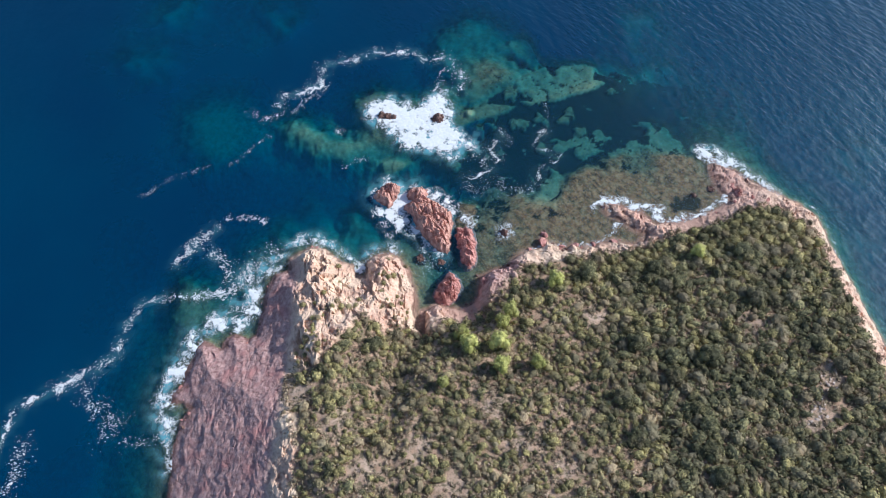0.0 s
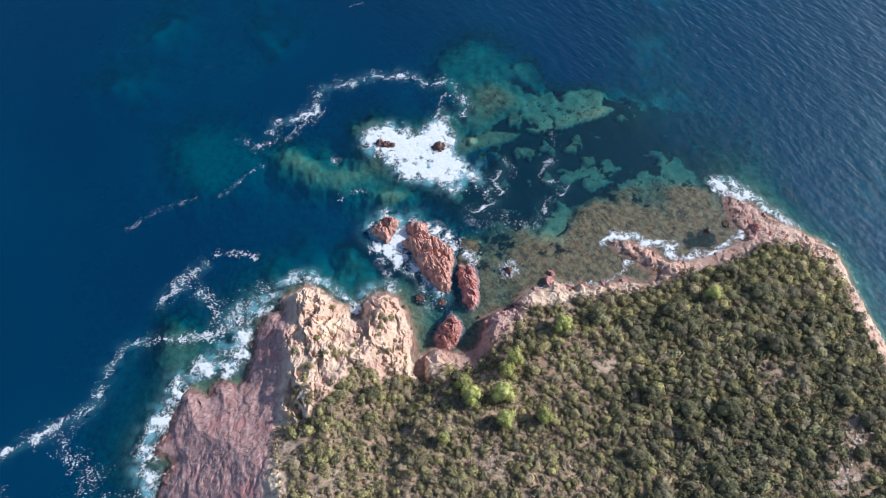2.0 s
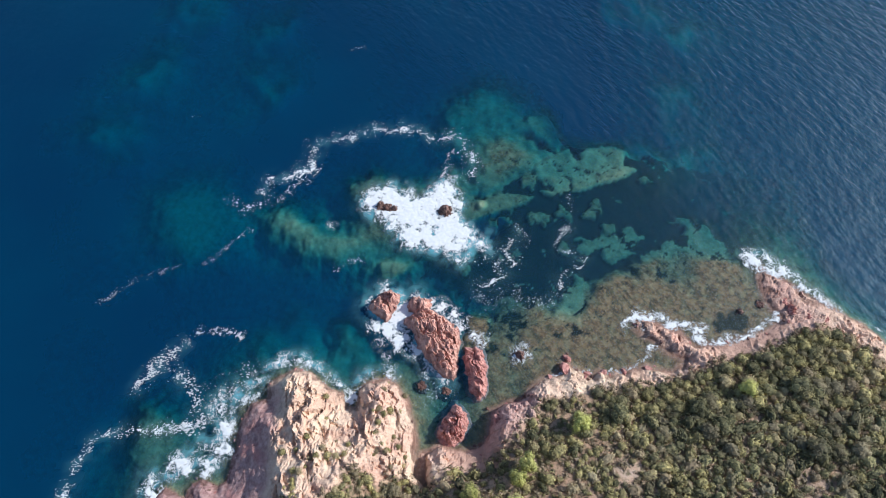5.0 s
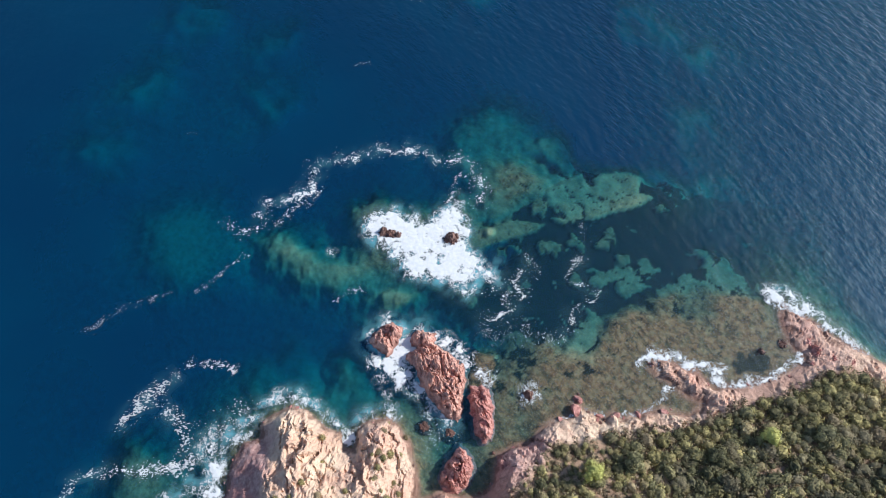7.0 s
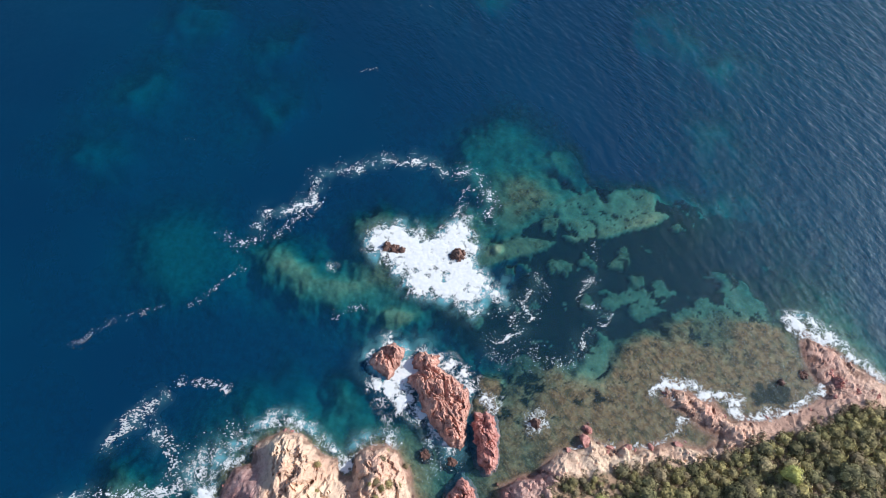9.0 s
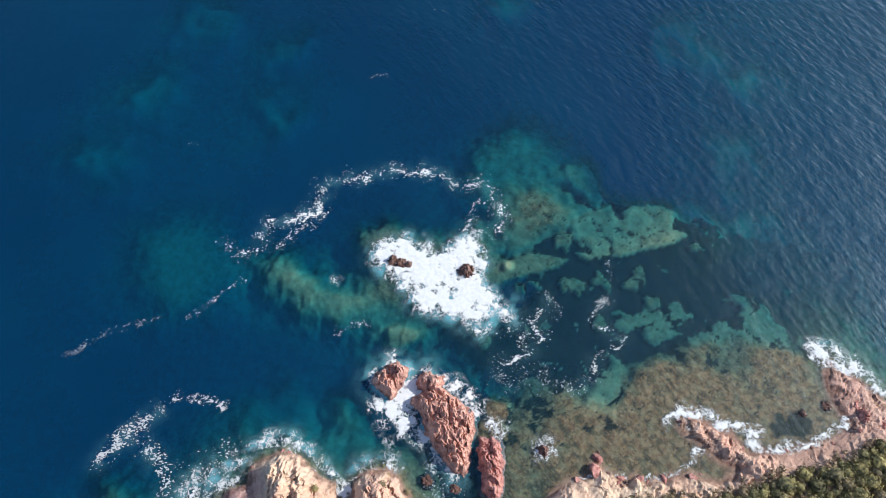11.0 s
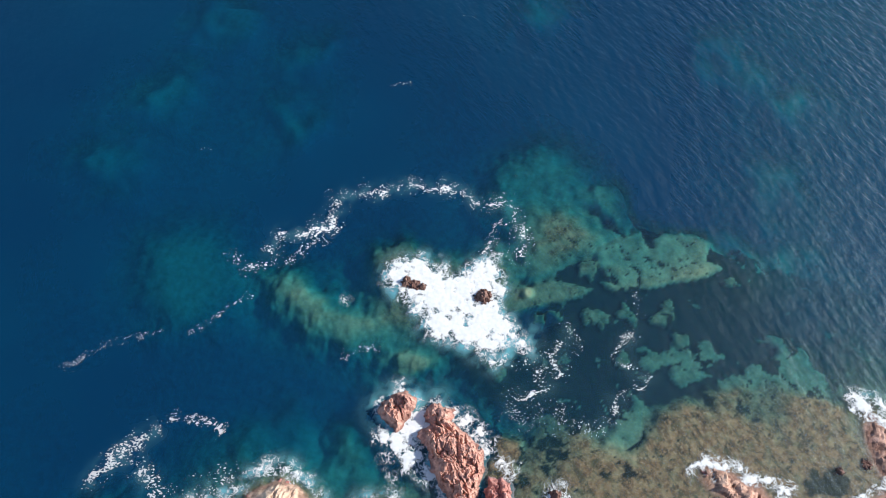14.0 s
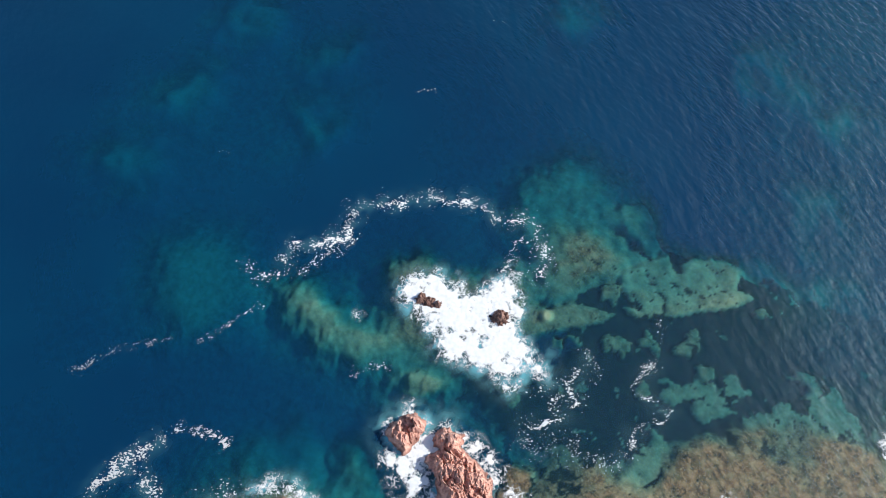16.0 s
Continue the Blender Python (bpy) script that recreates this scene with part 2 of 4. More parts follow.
# ---- noise and plan fields on arrays ----
def lattice(ix, iy, seed):
    h = (ix.astype(np.int64) * 374761393 + iy.astype(np.int64) * 668265263 + seed * 1274126177) & 0xFFFFFFFF
    h = ((h ^ (h >> 13)) * 1103515245) & 0xFFFFFFFF
    h = ((h ^ (h >> 15)) * 2246822519) & 0xFFFFFFFF
    return ((h ^ (h >> 16)) & 0xFFFFFF) / float(0x1000000)


def perlin(x, y, seed=0):
    ix, iy = np.floor(x), np.floor(y)
    fx, fy = x - ix, y - iy
    u, v = fx * fx * fx * (fx * (fx * 6 - 15) + 10), fy * fy * fy * (fy * (fy * 6 - 15) + 10)
    total = 0
    for dx in (0, 1):
        for dy in (0, 1):
            a = lattice(ix + dx, iy + dy, seed) * (2 * math.pi)
            w = (u if dx else 1 - u) * (v if dy else 1 - v)
            total = total + w * (np.cos(a) * (fx - dx) + np.sin(a) * (fy - dy))
    return total * 1.5


def fbm(x, y, seed=0, octaves=4, gain=0.5):
    total, amp, norm = 0, 1.0, 0.0
    for n in range(octaves):
        total, norm = total + amp * perlin(x * 2.03**n, y * 2.03**n, seed + n * 17), norm + amp
        amp *= gain
    return total / norm


def ridged(x, y, seed=0, octaves=4):
    total, amp, norm = 0, 1.0, 0.0
    for n in range(octaves):
        total, norm = total + amp * (1 - 2 * np.abs(perlin(x * 2.1**n, y * 2.1**n, seed + n * 31))), norm + amp
        amp *= 0.5
    return total / norm


def cells(x, y, seed=0):
    """Nearest and second nearest distance to jittered points, and a number for each cell."""
    ix, iy = np.floor(x), np.floor(y)
    f1, f2, tag = np.full(np.shape(x), 9.0), np.full(np.shape(x), 9.0), np.zeros(np.shape(x))
    for dx in (-1, 0, 1):
        for dy in (-1, 0, 1):
            a, b = ix + dx, iy + dy
            d = np.hypot(a + lattice(a, b, seed) - x, b + lattice(a, b, seed + 5) - y)
            near = d < f1
            f2 = np.where(near, f1, np.minimum(f2, d))
            tag = np.where(near, lattice(a, b, seed + 9), tag)
            f1 = np.where(near, d, f1)
    return f1, f2, tag


def facets(x, y, seed=0):
    """Broken blocks: every cell is a tilted plane at a height of its own."""
    ix, iy = np.floor(x), np.floor(y)
    f1, f2, z = np.full(np.shape(x), 9.0), np.full(np.shape(x), 9.0), np.zeros(np.shape(x))
    for dx in (-1, 0, 1):
        for dy in (-1, 0, 1):
            a, b = ix + dx, iy + dy
            ox, oy = x - a - lattice(a, b, seed), y - b - lattice(a, b, seed + 5)
            d = np.hypot(ox, oy)
            own = lattice(a, b, seed + 9) - 0.5 + ox * (lattice(a, b, seed + 13) - 0.5) * 1.7 + oy * (lattice(a, b, seed + 19) - 0.5) * 1.7
            near = d < f1
            f2 = np.where(near, f1, np.minimum(f2, d))
            z, f1 = np.where(near, own, z), np.where(near, d, f1)
    return z - 0.55 * ramp(0.12 - (f2 - f1), 0, 0.12)


def curve(line, n=5):
    """The line drawn through its points as a smooth curve."""
    p = [line[0]] + list(line) + [line[-1]]
    out = []
    for a, b, c, d in zip(p, p[1:], p[2:], p[3:]):
        for k in range(n):
            t = k / n
            out.append(tuple(0.5 * (2 * b[i] + (c[i] - a[i]) * t + (2 * a[i] - 5 * b[i] + 4 * c[i] - d[i]) * t * t + (3 * b[i] - a[i] - 3 * c[i] + d[i]) * t**3) for i in (0, 1)))
    return out + [tuple(line[-1])]


def line_distance(x, y, line, closed=False):
    best = np.full(np.shape(x), 1e9)
    for (ax, ay), (bx, by) in zip(line, line[1:] + (line[:1] if closed else [])):
        ux, uy = bx - ax, by - ay
        k = np.clip(((x - ax) * ux + (y - ay) * uy) / (ux * ux + uy * uy + 1e-9), 0, 1)
        best = np.minimum(best, (x - ax - k * ux) ** 2 + (y - ay - k * uy) ** 2)
    return np.sqrt(best)


def inside(x, y, loop):
    """Distance to the loop, plus inside it and minus outside."""
    odd = np.zeros(np.shape(x), bool)
    for (ax, ay), (bx, by) in zip(loop, loop[1:] + loop[:1]):
        if ay != by:
            odd ^= ((ay > y) != (by > y)) & (x < (bx - ax) * (y - ay) / (by - ay) + ax)
    d = line_distance(x, y, loop, True)
    return np.where(odd, d, -d)


def ramp(v, a, b):
    k = np.clip((v - a) / (b - a), 0, 1)
    return k * k * (3 - 2 * k)


def spot(x, y, places, radius):
    best = np.zeros(np.shape(x))
    for px, py in places:
        best = np.maximum(best, np.exp(-((x - px) ** 2 + (y - py) ** 2) / radius**2))
    return best


def terrain(x, y):
    """Height of the ground and its covers: bare rock, sand, sea weed, reddishness; and the way into the scrub."""
    wx, wy = x + 0.8 * fbm(x / 3, y / 3, 1, 4), y + 0.8 * fbm(x / 3, y / 3, 2, 4)
    d = inside(wx, wy, LAND)
    s = inside(x + 1.5 * fbm(x / 4, y / 4, 3), y + 1.5 * fbm(x / 4, y / 4, 4), SCRUB)
    west = ramp(-x, -2, 8)
    top = np.clip(2.3 + (60 - y) * 0.27 + 0.02 * np.clip(x - 40, 0, 60), 1.2, 22)
    top = top + 1.3 * west * ramp(y, 30, 50) * ramp(70 - y, 4, 12)
    top = top + 0.3 * np.exp(-(((x + 30.5) / 4) ** 2)) * ramp(46 - y, 0, 12)
    beach = np.maximum(spot(x, y, [(7, 49)], 4.5), spot(x, y, [(62, 72), (68, 75)], 4.0))
    slope = ((0.62 - 0.16 * ramp(40 - y, 0, 8)) * west + 0.95 * (1 - west)) * (1 - 0.75 * beach)
    ledge = spot(x, y, [(70, 88.5), (71, 85), (74, 84.5), (77, 83)], 3.2)
    slope = slope * (1 - 0.65 * ledge)
    slope = slope * (1 - 0.5 * ramp(y, 70, 73) * ramp(x, 36, 40) * ramp(94 - x, 0, 8))
    cream = spot(x, y, [(23.5, 62.5), (29.5, 63.6), (34, 64.2), (39, 65)], 3.0)
    scarp = spot(x, y, [(13, 55.5), (16.5, 59)], 4.5)
    slope, top = slope * (1 + 1.2 * scarp), top + 1.2 * scarp
    dry = np.maximum(d, 0)
    soft = 0.6 + 1.6 * (1 - west)
    rise = slope * dry - soft * np.logaddexp(0, (slope * dry - top) / soft) + soft * np.log1p(np.exp(-top / soft))
    rock = ramp(-s, -0.6, 0.9) * ramp(d, -60, -20)
    # broken rock: ribs, blocks and clefts
    a, b = 0.97 * x + 0.24 * y, -0.24 * x + 0.97 * y
    wa, wb = a + 1.5 * fbm(x / 3.5, y / 3.5, 8, 3), b + 1.5 * fbm(x / 3.5, y / 3.5, 9, 3)
    rough = 1.9 * ridged(wa / 3.2, wb / 7, 31, 3) + 1.1 * facets(wa / 2.6, wb / 4.6, 11) + 0.45 * facets(wa / 1.0, wb / 1.7, 21) + 0.7 * ridged(wa / 1.0, wb / 2.2, 27, 3)
    rough = rough * (0.45 + 0.55 * ramp(fbm(x / 7, y / 7, 44, 2), -0.35, 0.3)) * (1 - 0.84 * west * ramp(top - rise, 0.2, 2.4) * ramp(-x, 26, 31))
    rise = rise + rock * ramp(dry, 0, 1.2 + 1.3 * west) * (1 - 0.85 * beach) * (1 - 0.5 * ledge) * (1 - 0.55 * cream) * (1 - 0.35 * ramp(x, 36, 40)) * rough * (0.75 + 0.25 * west)
    rise = rise + (1 - rock) * 0.35 * fbm(x / 5, y / 5, 51)
    gully = np.exp(-((line_distance(wx, wy, [(-3.4, 51), (-2.9, 47), (-2.3, 43.5)]) / 0.9) ** 2))
    rise = np.maximum(rise - 4.0 * gully, np.minimum(rise, 0.15))
    # sea bed
    wet = np.maximum(-d, 0)
    deep = 17 - 5 * ramp(x, 30, 70) + 3 * fbm(x / 40, y / 40, 61, 3)
    depth = 0.5 + np.minimum(wet * (0.42 + 0.55 * ramp(-x, 15, 30) + 0.9 * ramp(x, 80, 92) + 1.7 * spot(x, y, [(-25, 71), (-17, 70)], 8) + 0.2 * fbm(x / 6, y / 6, 62)), deep)
    sand = 0.2 * np.ones(np.shape(x))
    weed = np.zeros(np.shape(x))
    rx, ry = x + 2.6 * fbm(x / 4, y / 4, 71, 4), y + 2.6 * fbm(x / 4, y / 4, 72, 4)

    def lay(loop, to, soft, sandy, weedy):
        nonlocal depth, sand, weed
        m = ramp(inside(rx, ry, loop), -soft, soft * 0.6)
        depth, sand, weed = depth + (np.minimum(depth, to) - depth) * m, sand + (sandy - sand) * m, weed + (weedy - weed) * m

    lay(SHOAL_N, 8.0, 8, 0.6, 0)
    lay([(-52, 74), (-38, 68), (-18, 66), (-12, 85), (-20, 93), (-45, 95)], 16.0, 8, 0.4, 0)
    lay(SHOAL_ISL, 7.5, 4, 0.2, 0)
    lay(MEADOW, 4.6 + 6 * ramp(x - 0.4 * (100 - y), 46, 74), 3.0 + 3 * ramp(x, 40, 70), 0.2, 1)
    lay(REEF_CORE, 4.8, 9, 0.55, 0)
    lay(REEF_W, 6.2, 11, 0.5, 0)
    lay(REEF_W, 2.3 + 1.3 * fbm(x / 4, y / 4, 73, 4), 6, 0.58 + 0.4 * fbm(x / 4, y / 4, 78, 4), 0)
    lay(REEF_CORE, 2.2 + 0.5 * fbm(x / 3, y / 3, 74), 3.5, 0.2, 0)
    sx, sy = x + 0.9 * fbm(x / 2, y / 2, 71, 4), y + 0.9 * fbm(x / 2, y / 2, 72, 4)
    lay(REEF_NE, 6.4, 7, sand, weed)
    lay(REEF_NE, 3.6 + 2.4 * ramp(y - 0.3 * x, 106, 124) + 1.6 * fbm(x / 3.5, y / 3.5, 75, 4), 2.2 + 6 * ramp(y - 0.3 * x, 108, 126), 0.48 + 0.5 * fbm(x / 5, y / 5, 78, 4), 0)
    lay(REEF_BROWN, 2.0 + 1.2 * fbm(x / 2.5, y / 2.5, 80, 4), 4, 0.16 + 0.4 * fbm(x / 3, y / 3, 78, 4), 0)
    rx, ry = sx, sy
    lay(REEF_LOBE, 4.6 + 0.8 * fbm(x / 3, y / 3, 75, 3), 1.6, 0.5, 0)
    lay(REEF_SLAB, 3.3 - 1.0 * ramp(0.25 * x - y, -107, -101) + 0.9 * fbm(x / 2.5, y / 2.5, 75, 4), 0.9, 0.5 + 0.4 * fbm(x / 3, y / 3, 78, 4), 0)
    for cut in (CHANNEL_A, CHANNEL_B, CHANNEL_C):
        m = (1 - ramp(line_distance(rx, ry, cut), 0.1, 1.0)) * ramp(fbm(x / 3, y / 3, 79), -0.3, 0.2)
        depth, weed = depth + 0.9 * m, np.maximum(weed, 0.7 * m)
    lay(REEF_TAIL, 2.6 + 0.6 * fbm(x / 2, y / 2, 87, 3), 0.7, 0.28, 0)
    rx, ry = x + 2.6 * fbm(x / 4, y / 4, 71, 4), y + 2.6 * fbm(x / 4, y / 4, 72, 4)
    lay(REEF_SW, 3.0 + 0.6 * fbm(x / 3, y / 3, 76), 5, 0.3, 0)
    lay(SAND_E, 3.2, 1.0, 0.45, 0)
    lay(SAND_M, 3.2, 0.7, 0.4, 0)
    lay(SAND_C, 3.6, 1.0, 0.4, 0)
    lay(SHELF, 2.8, 4.5, sand, weed)
    lay(SHELF, np.maximum(0.12, 0.35 + 0.8 * fbm(x / 5, y / 5, 77, 4) + 0.8 * ramp(-x, -26, -14) + 2.6 * ramp(wet + 6 * fbm(x / 7, y / 7, 70, 3), 8, 21)), 2.4, 0.06, 0)
    lay(SAND_W, 2.6, 1.0, 0.45, 0)
    lay(SUNK_C, 0.35, 1.2, 0.0, 0)
    lay(POOL, 1.4, 2.6, 0.0, 0.8)
    m = ramp(spot(x, y, [(9.1, 103.9)], 1.5), 0.2, 0.9)
    depth, sand = depth + (np.minimum(depth, 0.7) - depth) * m, np.maximum(sand, m)
    m = ramp(spot(rx, ry, OLIVE, 1.7), 0.3, 0.5)
    depth, sand, weed = depth + (np.minimum(depth, 2.8) - depth) * m, sand + (0.25 - sand) * m, weed * (1 - m)
    tx, ty = x + 11 * fbm(x / 13, y / 13, 85, 3), y + 11 * fbm(x / 13, y / 13, 86, 3)
    sand = np.clip(sand + 0.36 * fbm(x / 1.6, y / 1.6, 88, 4), 0, 1)
    glow = spot(tx, ty, TEAL, 8.0) * 0.8 + spot(tx, ty, TEAL0, 6.0) * 0.7
    depth = depth * (1 - 0.62 * glow)
    sand = np.maximum(sand, glow)
    # dark weed in the clefts of the shelf and in patches on the sand
    hole = ramp(fbm(rx / 4.5, ry / 4.5, 81, 4), 0.16, 0.26) * ramp(wet, 3, 9) * ramp(d, -45, -30) * ramp(x, -12, 0) * ramp(depth, 0.7, 1.6)
    pit = ramp(spot(rx, ry, SHELF_HOLES, 1.0), 0.35, 0.6)
    weed = np.maximum.reduce([weed * ramp(fbm(rx / 3, ry / 3, 82, 4), -0.48, -0.3), 0.85 * hole, 0.9 * pit])
    cleft = ramp(0.05 - np.abs(perlin(rx / 7, ry / 4, 83)), 0, 0.05) * ramp(wet, 2, 6) * (depth < 3.5) * ramp(x, -12, 0)
    depth = 0.4 * depth
    depth = depth + 0.12 * cleft + 0.1 * (1 - sand) * fbm(x / 1.1, y / 1.1, 84, 3)
    weed = np.maximum(weed, 0.6 * cleft)
    depth = np.maximum(depth, np.minimum(wet * 0.2, 0.22) + 0.5 * ramp(-x, 5, 15) * ramp(wet, 0.2, 1.5))
    weed = ramp(weed + 0.3 * fbm(x / 1.3, y / 1.3, 89, 3), 0.36, 0.62) * (1 - 0.5 * ramp(x - 0.4 * (100 - y), 50, 78))
    height = np.where(d > 0, rise + 0.02, -depth * ramp(wet, 0, 1.6 - 1.1 * ramp(-x, 5, 15)))
    red = np.clip(0.18 + 0.45 * spot(x, y, [(2, 52), (9, 55), (-10, 62), (73, 80), (44, 75), (50, 73), (71, 85)], 6) + 0.05 * ramp(x, 10, 30) + 0.5 * fbm(x / 6, y / 6, 91) - 0.15 * cream, 0, 1)
    # west slab: its mauve hue, with the west face's shade put into the colour
    mauve_shade = np.where(d > -2, west * ramp(-x + 1.2 * fbm(x / 3, y / 3, 95), 29, 32) * ramp(64 - y, 0, 8), 0)
    # the scarp's shade painted in as well, and mauve on beach and ledge
    mauve_shade = np.maximum(mauve_shade, np.where(d > -2, 0.9 * scarp + 0.5 * beach + 0.4 * spot(x, y, [(70, 86), (74, 84), (79, 79)], 5), 0))
    sand = np.where(d > 0, beach, sand)
    return height, rock, sand, weed, red, s, d, mauve_shade


def axis(spans, reach):
    """Grid lines: spans (from, to, step) end to end, then ever wider out to the horizon."""
    v = [p for a, b, step in spans for p in np.arange(a, b - step / 2, step)] + [spans[-1][1]]
    gap, low, high = spans[0][2], v[0], v[-1]
    while high < reach:
        gap = min(gap * 1.18, 400)
        low, high = low - gap, high + gap
        v = [low] + v + [high]
    return np.array(v)


def sheet(name, xs, ys, z, keep=None):
    """A mesh over the plan from its two axes and its heights."""
    nx, ny = len(xs), len(ys)
    gx, gy = np.meshgrid(xs, ys)
    n = np.arange(nx * ny).reshape(ny, nx)
    quads = np.stack([n[:-1, :-1], n[:-1, 1:], n[1:, 1:], n[1:, :-1]], -1)
    quads = quads[keep] if keep is not None else quads.reshape(-1, 4)
    used = np.unique(quads)
    back = np.full(nx * ny, -1)
    back[used] = np.arange(len(used))
    verts = np.stack([gx.ravel(), gy.ravel(), np.ravel(z)], -1)[used]
    return make_mesh(name, verts, back[quads]), used


def make_mesh(name, verts, faces, smooth=True):
    faces = np.asarray(faces)
    me = bpy.data.meshes.new(name)
    me.vertices.add(len(verts))
    me.vertices.foreach_set("co", np.asarray(verts, np.float32).ravel())
    k = faces.shape[1]
    me.loops.add(faces.size)
    me.loops.foreach_set("vertex_index", faces.astype(np.int32).ravel())
    me.polygons.add(len(faces))
    me.polygons.foreach_set("loop_start", np.arange(0, faces.size, k, dtype=np.int32))
    me.polygons.foreach_set("use_smooth", np.full(len(faces), smooth))
    me.update(calc_edges=True)
    return me


def give(me, name, values):
    at = me.attributes.new(name, "FLOAT", "POINT")
    at.data.foreach_set("value", np.asarray(values, np.float32).ravel())


# ---- materials ----
class Nodes:
    def __init__(self, name):
        self.mat = bpy.data.materials.new(name)
        self.mat.use_nodes = True
        self.tree = self.mat.node_tree
        self.tree.nodes.clear()
        self.out = self.tree.nodes.new("ShaderNodeOutputMaterial")

    def link(self, a, socket):
        if isinstance(a, (int, float, tuple)):
            socket.default_value = (*a, 1.0) if isinstance(a, tuple) and len(a) == 3 and socket.type == "RGBA" else a
        else:
            self.tree.links.new(a, socket)

    def node(self, kind, out=0, props=(), **ins):
        nd = self.tree.nodes.new(kind)
        for key, value in props:
            setattr(nd, key, value)
        for key, value in ins.items():
            self.link(value, nd.inputs[int(key[1:])] if key[0] == "i" and key[1:].isdigit() else nd.inputs[key])
        return nd.outputs[out]

    def attr(self, name):
        return self.node("ShaderNodeAttribute", 2, [("attribute_name", name)])

    def math(self, op, a, b=0.0):
        return self.node("ShaderNodeMath", 0, [("operation", op)], i0=a, i1=b)

    def mix(self, k, a, b, mode="MIX"):
        nd = self.tree.nodes.new("ShaderNodeMix")
        nd.data_type, nd.blend_type = "RGBA", mode
        self.link(k, nd.inputs[0]), self.link(a, nd.inputs[6]), self.link(b, nd.inputs[7])
        return nd.outputs[2]

    def place(self):
        return self.node("ShaderNodeNewGeometry", 0)

    def noise(self, scale, detail=4.0, rough=0.55, at=None):
        return self.node("ShaderNodeTexNoise", 0, Vector=at or self.place(), Scale=scale, Detail=detail, Roughness=rough)

    def ramp(self, k, a, b):
        nd = self.tree.nodes.new("ShaderNodeMapRange")
        nd.interpolation_type = "SMOOTHSTEP"
        self.link(k, nd.inputs[0])
        nd.inputs[1].default_value, nd.inputs[2].default_value = a, b
        return nd.outputs[0]

    def bump(self, height, strength, distance):
        return self.node("ShaderNodeBump", 0, Height=height, Strength=strength, Distance=distance)

    def surface(self, colour, rough=0.9, normal=None, spec=0.3):
        nd = self.tree.nodes.new("ShaderNodeBsdfPrincipled")
        self.link(colour, nd.inputs["Base Color"]), self.link(rough, nd.inputs["Roughness"])
        nd.inputs["Specular IOR Level"].default_value = spec
        if normal is not None:
            self.link(normal, nd.inputs["Normal"])
        self.tree.links.new(nd.outputs[0], self.out.inputs[0])
        return self.mat


def stone_colour(n, red, mauve_shade=0.0):
    big, mid, fine = n.noise(0.22, 4), n.noise(1.1, 6, 0.65), n.noise(6.0, 5, 0.7)
    pale = n.mix(n.ramp(big, 0.35, 0.65), (0.68, 0.46, 0.33), (0.82, 0.63, 0.46))
    pale = n.mix(n.ramp(mid, 0.52, 0.75), pale, (0.42, 0.25, 0.19))
    rust = n.mix(n.ramp(mid, 0.35, 0.65), (0.5, 0.235, 0.18), (0.78, 0.48, 0.38))
    rust = n.mix(n.ramp(big, 0.55, 0.75), rust, (0.52, 0.25, 0.21))
    col = n.mix(red, pale, rust)
    # mauve slab rock with the shade of west face and scarp mixed in
    slab = n.mix(n.ramp(mid, 0.35, 0.65), (0.35, 0.195, 0.18), (0.56, 0.355, 0.32))
    slab = n.mix(n.ramp(big, 0.5, 0.7), slab, (0.46, 0.22, 0.2))
    col = n.mix(mauve_shade, col, slab)
    col = n.mix(n.math("MULTIPLY", n.ramp(fine, 0.55, 0.8), 0.4), col, (0.12, 0.08, 0.07))
    warp = n.node("ShaderNodeVectorMath", 0, [("operation", "ADD")], i0=n.place(), i1=n.node("ShaderNodeVectorMath", 0, [("operation", "SCALE")], i0=n.node("ShaderNodeTexNoise", 1, Vector=n.place(), Scale=0.9, Detail=3.0), Scale=1.6))
    long = n.node("ShaderNodeMapping", 0, [("vector_type", "TEXTURE")], Vector=warp, Rotation=(0, 0, radians(-62)), Scale=(4.5, 1.0, 1.6))
    gap = n.node("ShaderNodeTexVoronoi", 0, [("feature", "DISTANCE_TO_EDGE")], Vector=long, Scale=0.65)
    crack = n.math("MULTIPLY", n.ramp(gap, 0.06, 0.0), n.ramp(n.noise(0.5, 3), 0.45, 0.65))
    col = n.mix(n.math("MULTIPLY", crack, 0.25), col, (0.1, 0.06, 0.055))
    vein = n.noise(0.8, 5, 0.7, long)
    col = n.mix(n.math("MULTIPLY", n.ramp(vein, 0.52, 0.68), 0.3), col, (0.24, 0.11, 0.09))
    # the tide's dark, wet, weedy band
    z = n.node("ShaderNodeSeparateXYZ", 2, Vector=n.place())
    wet = n.ramp(n.math("ADD", z, n.math("MULTIPLY", n.noise(0.6, 4, 0.6), -3.2)), -0.7, -1.6)
    return n.mix(wet, col, n.mix(0.7, col, (0.11, 0.05, 0.035))), mid, fine, n.math("MULTIPLY", crack, n.ramp(z, -0.2, 0.4))


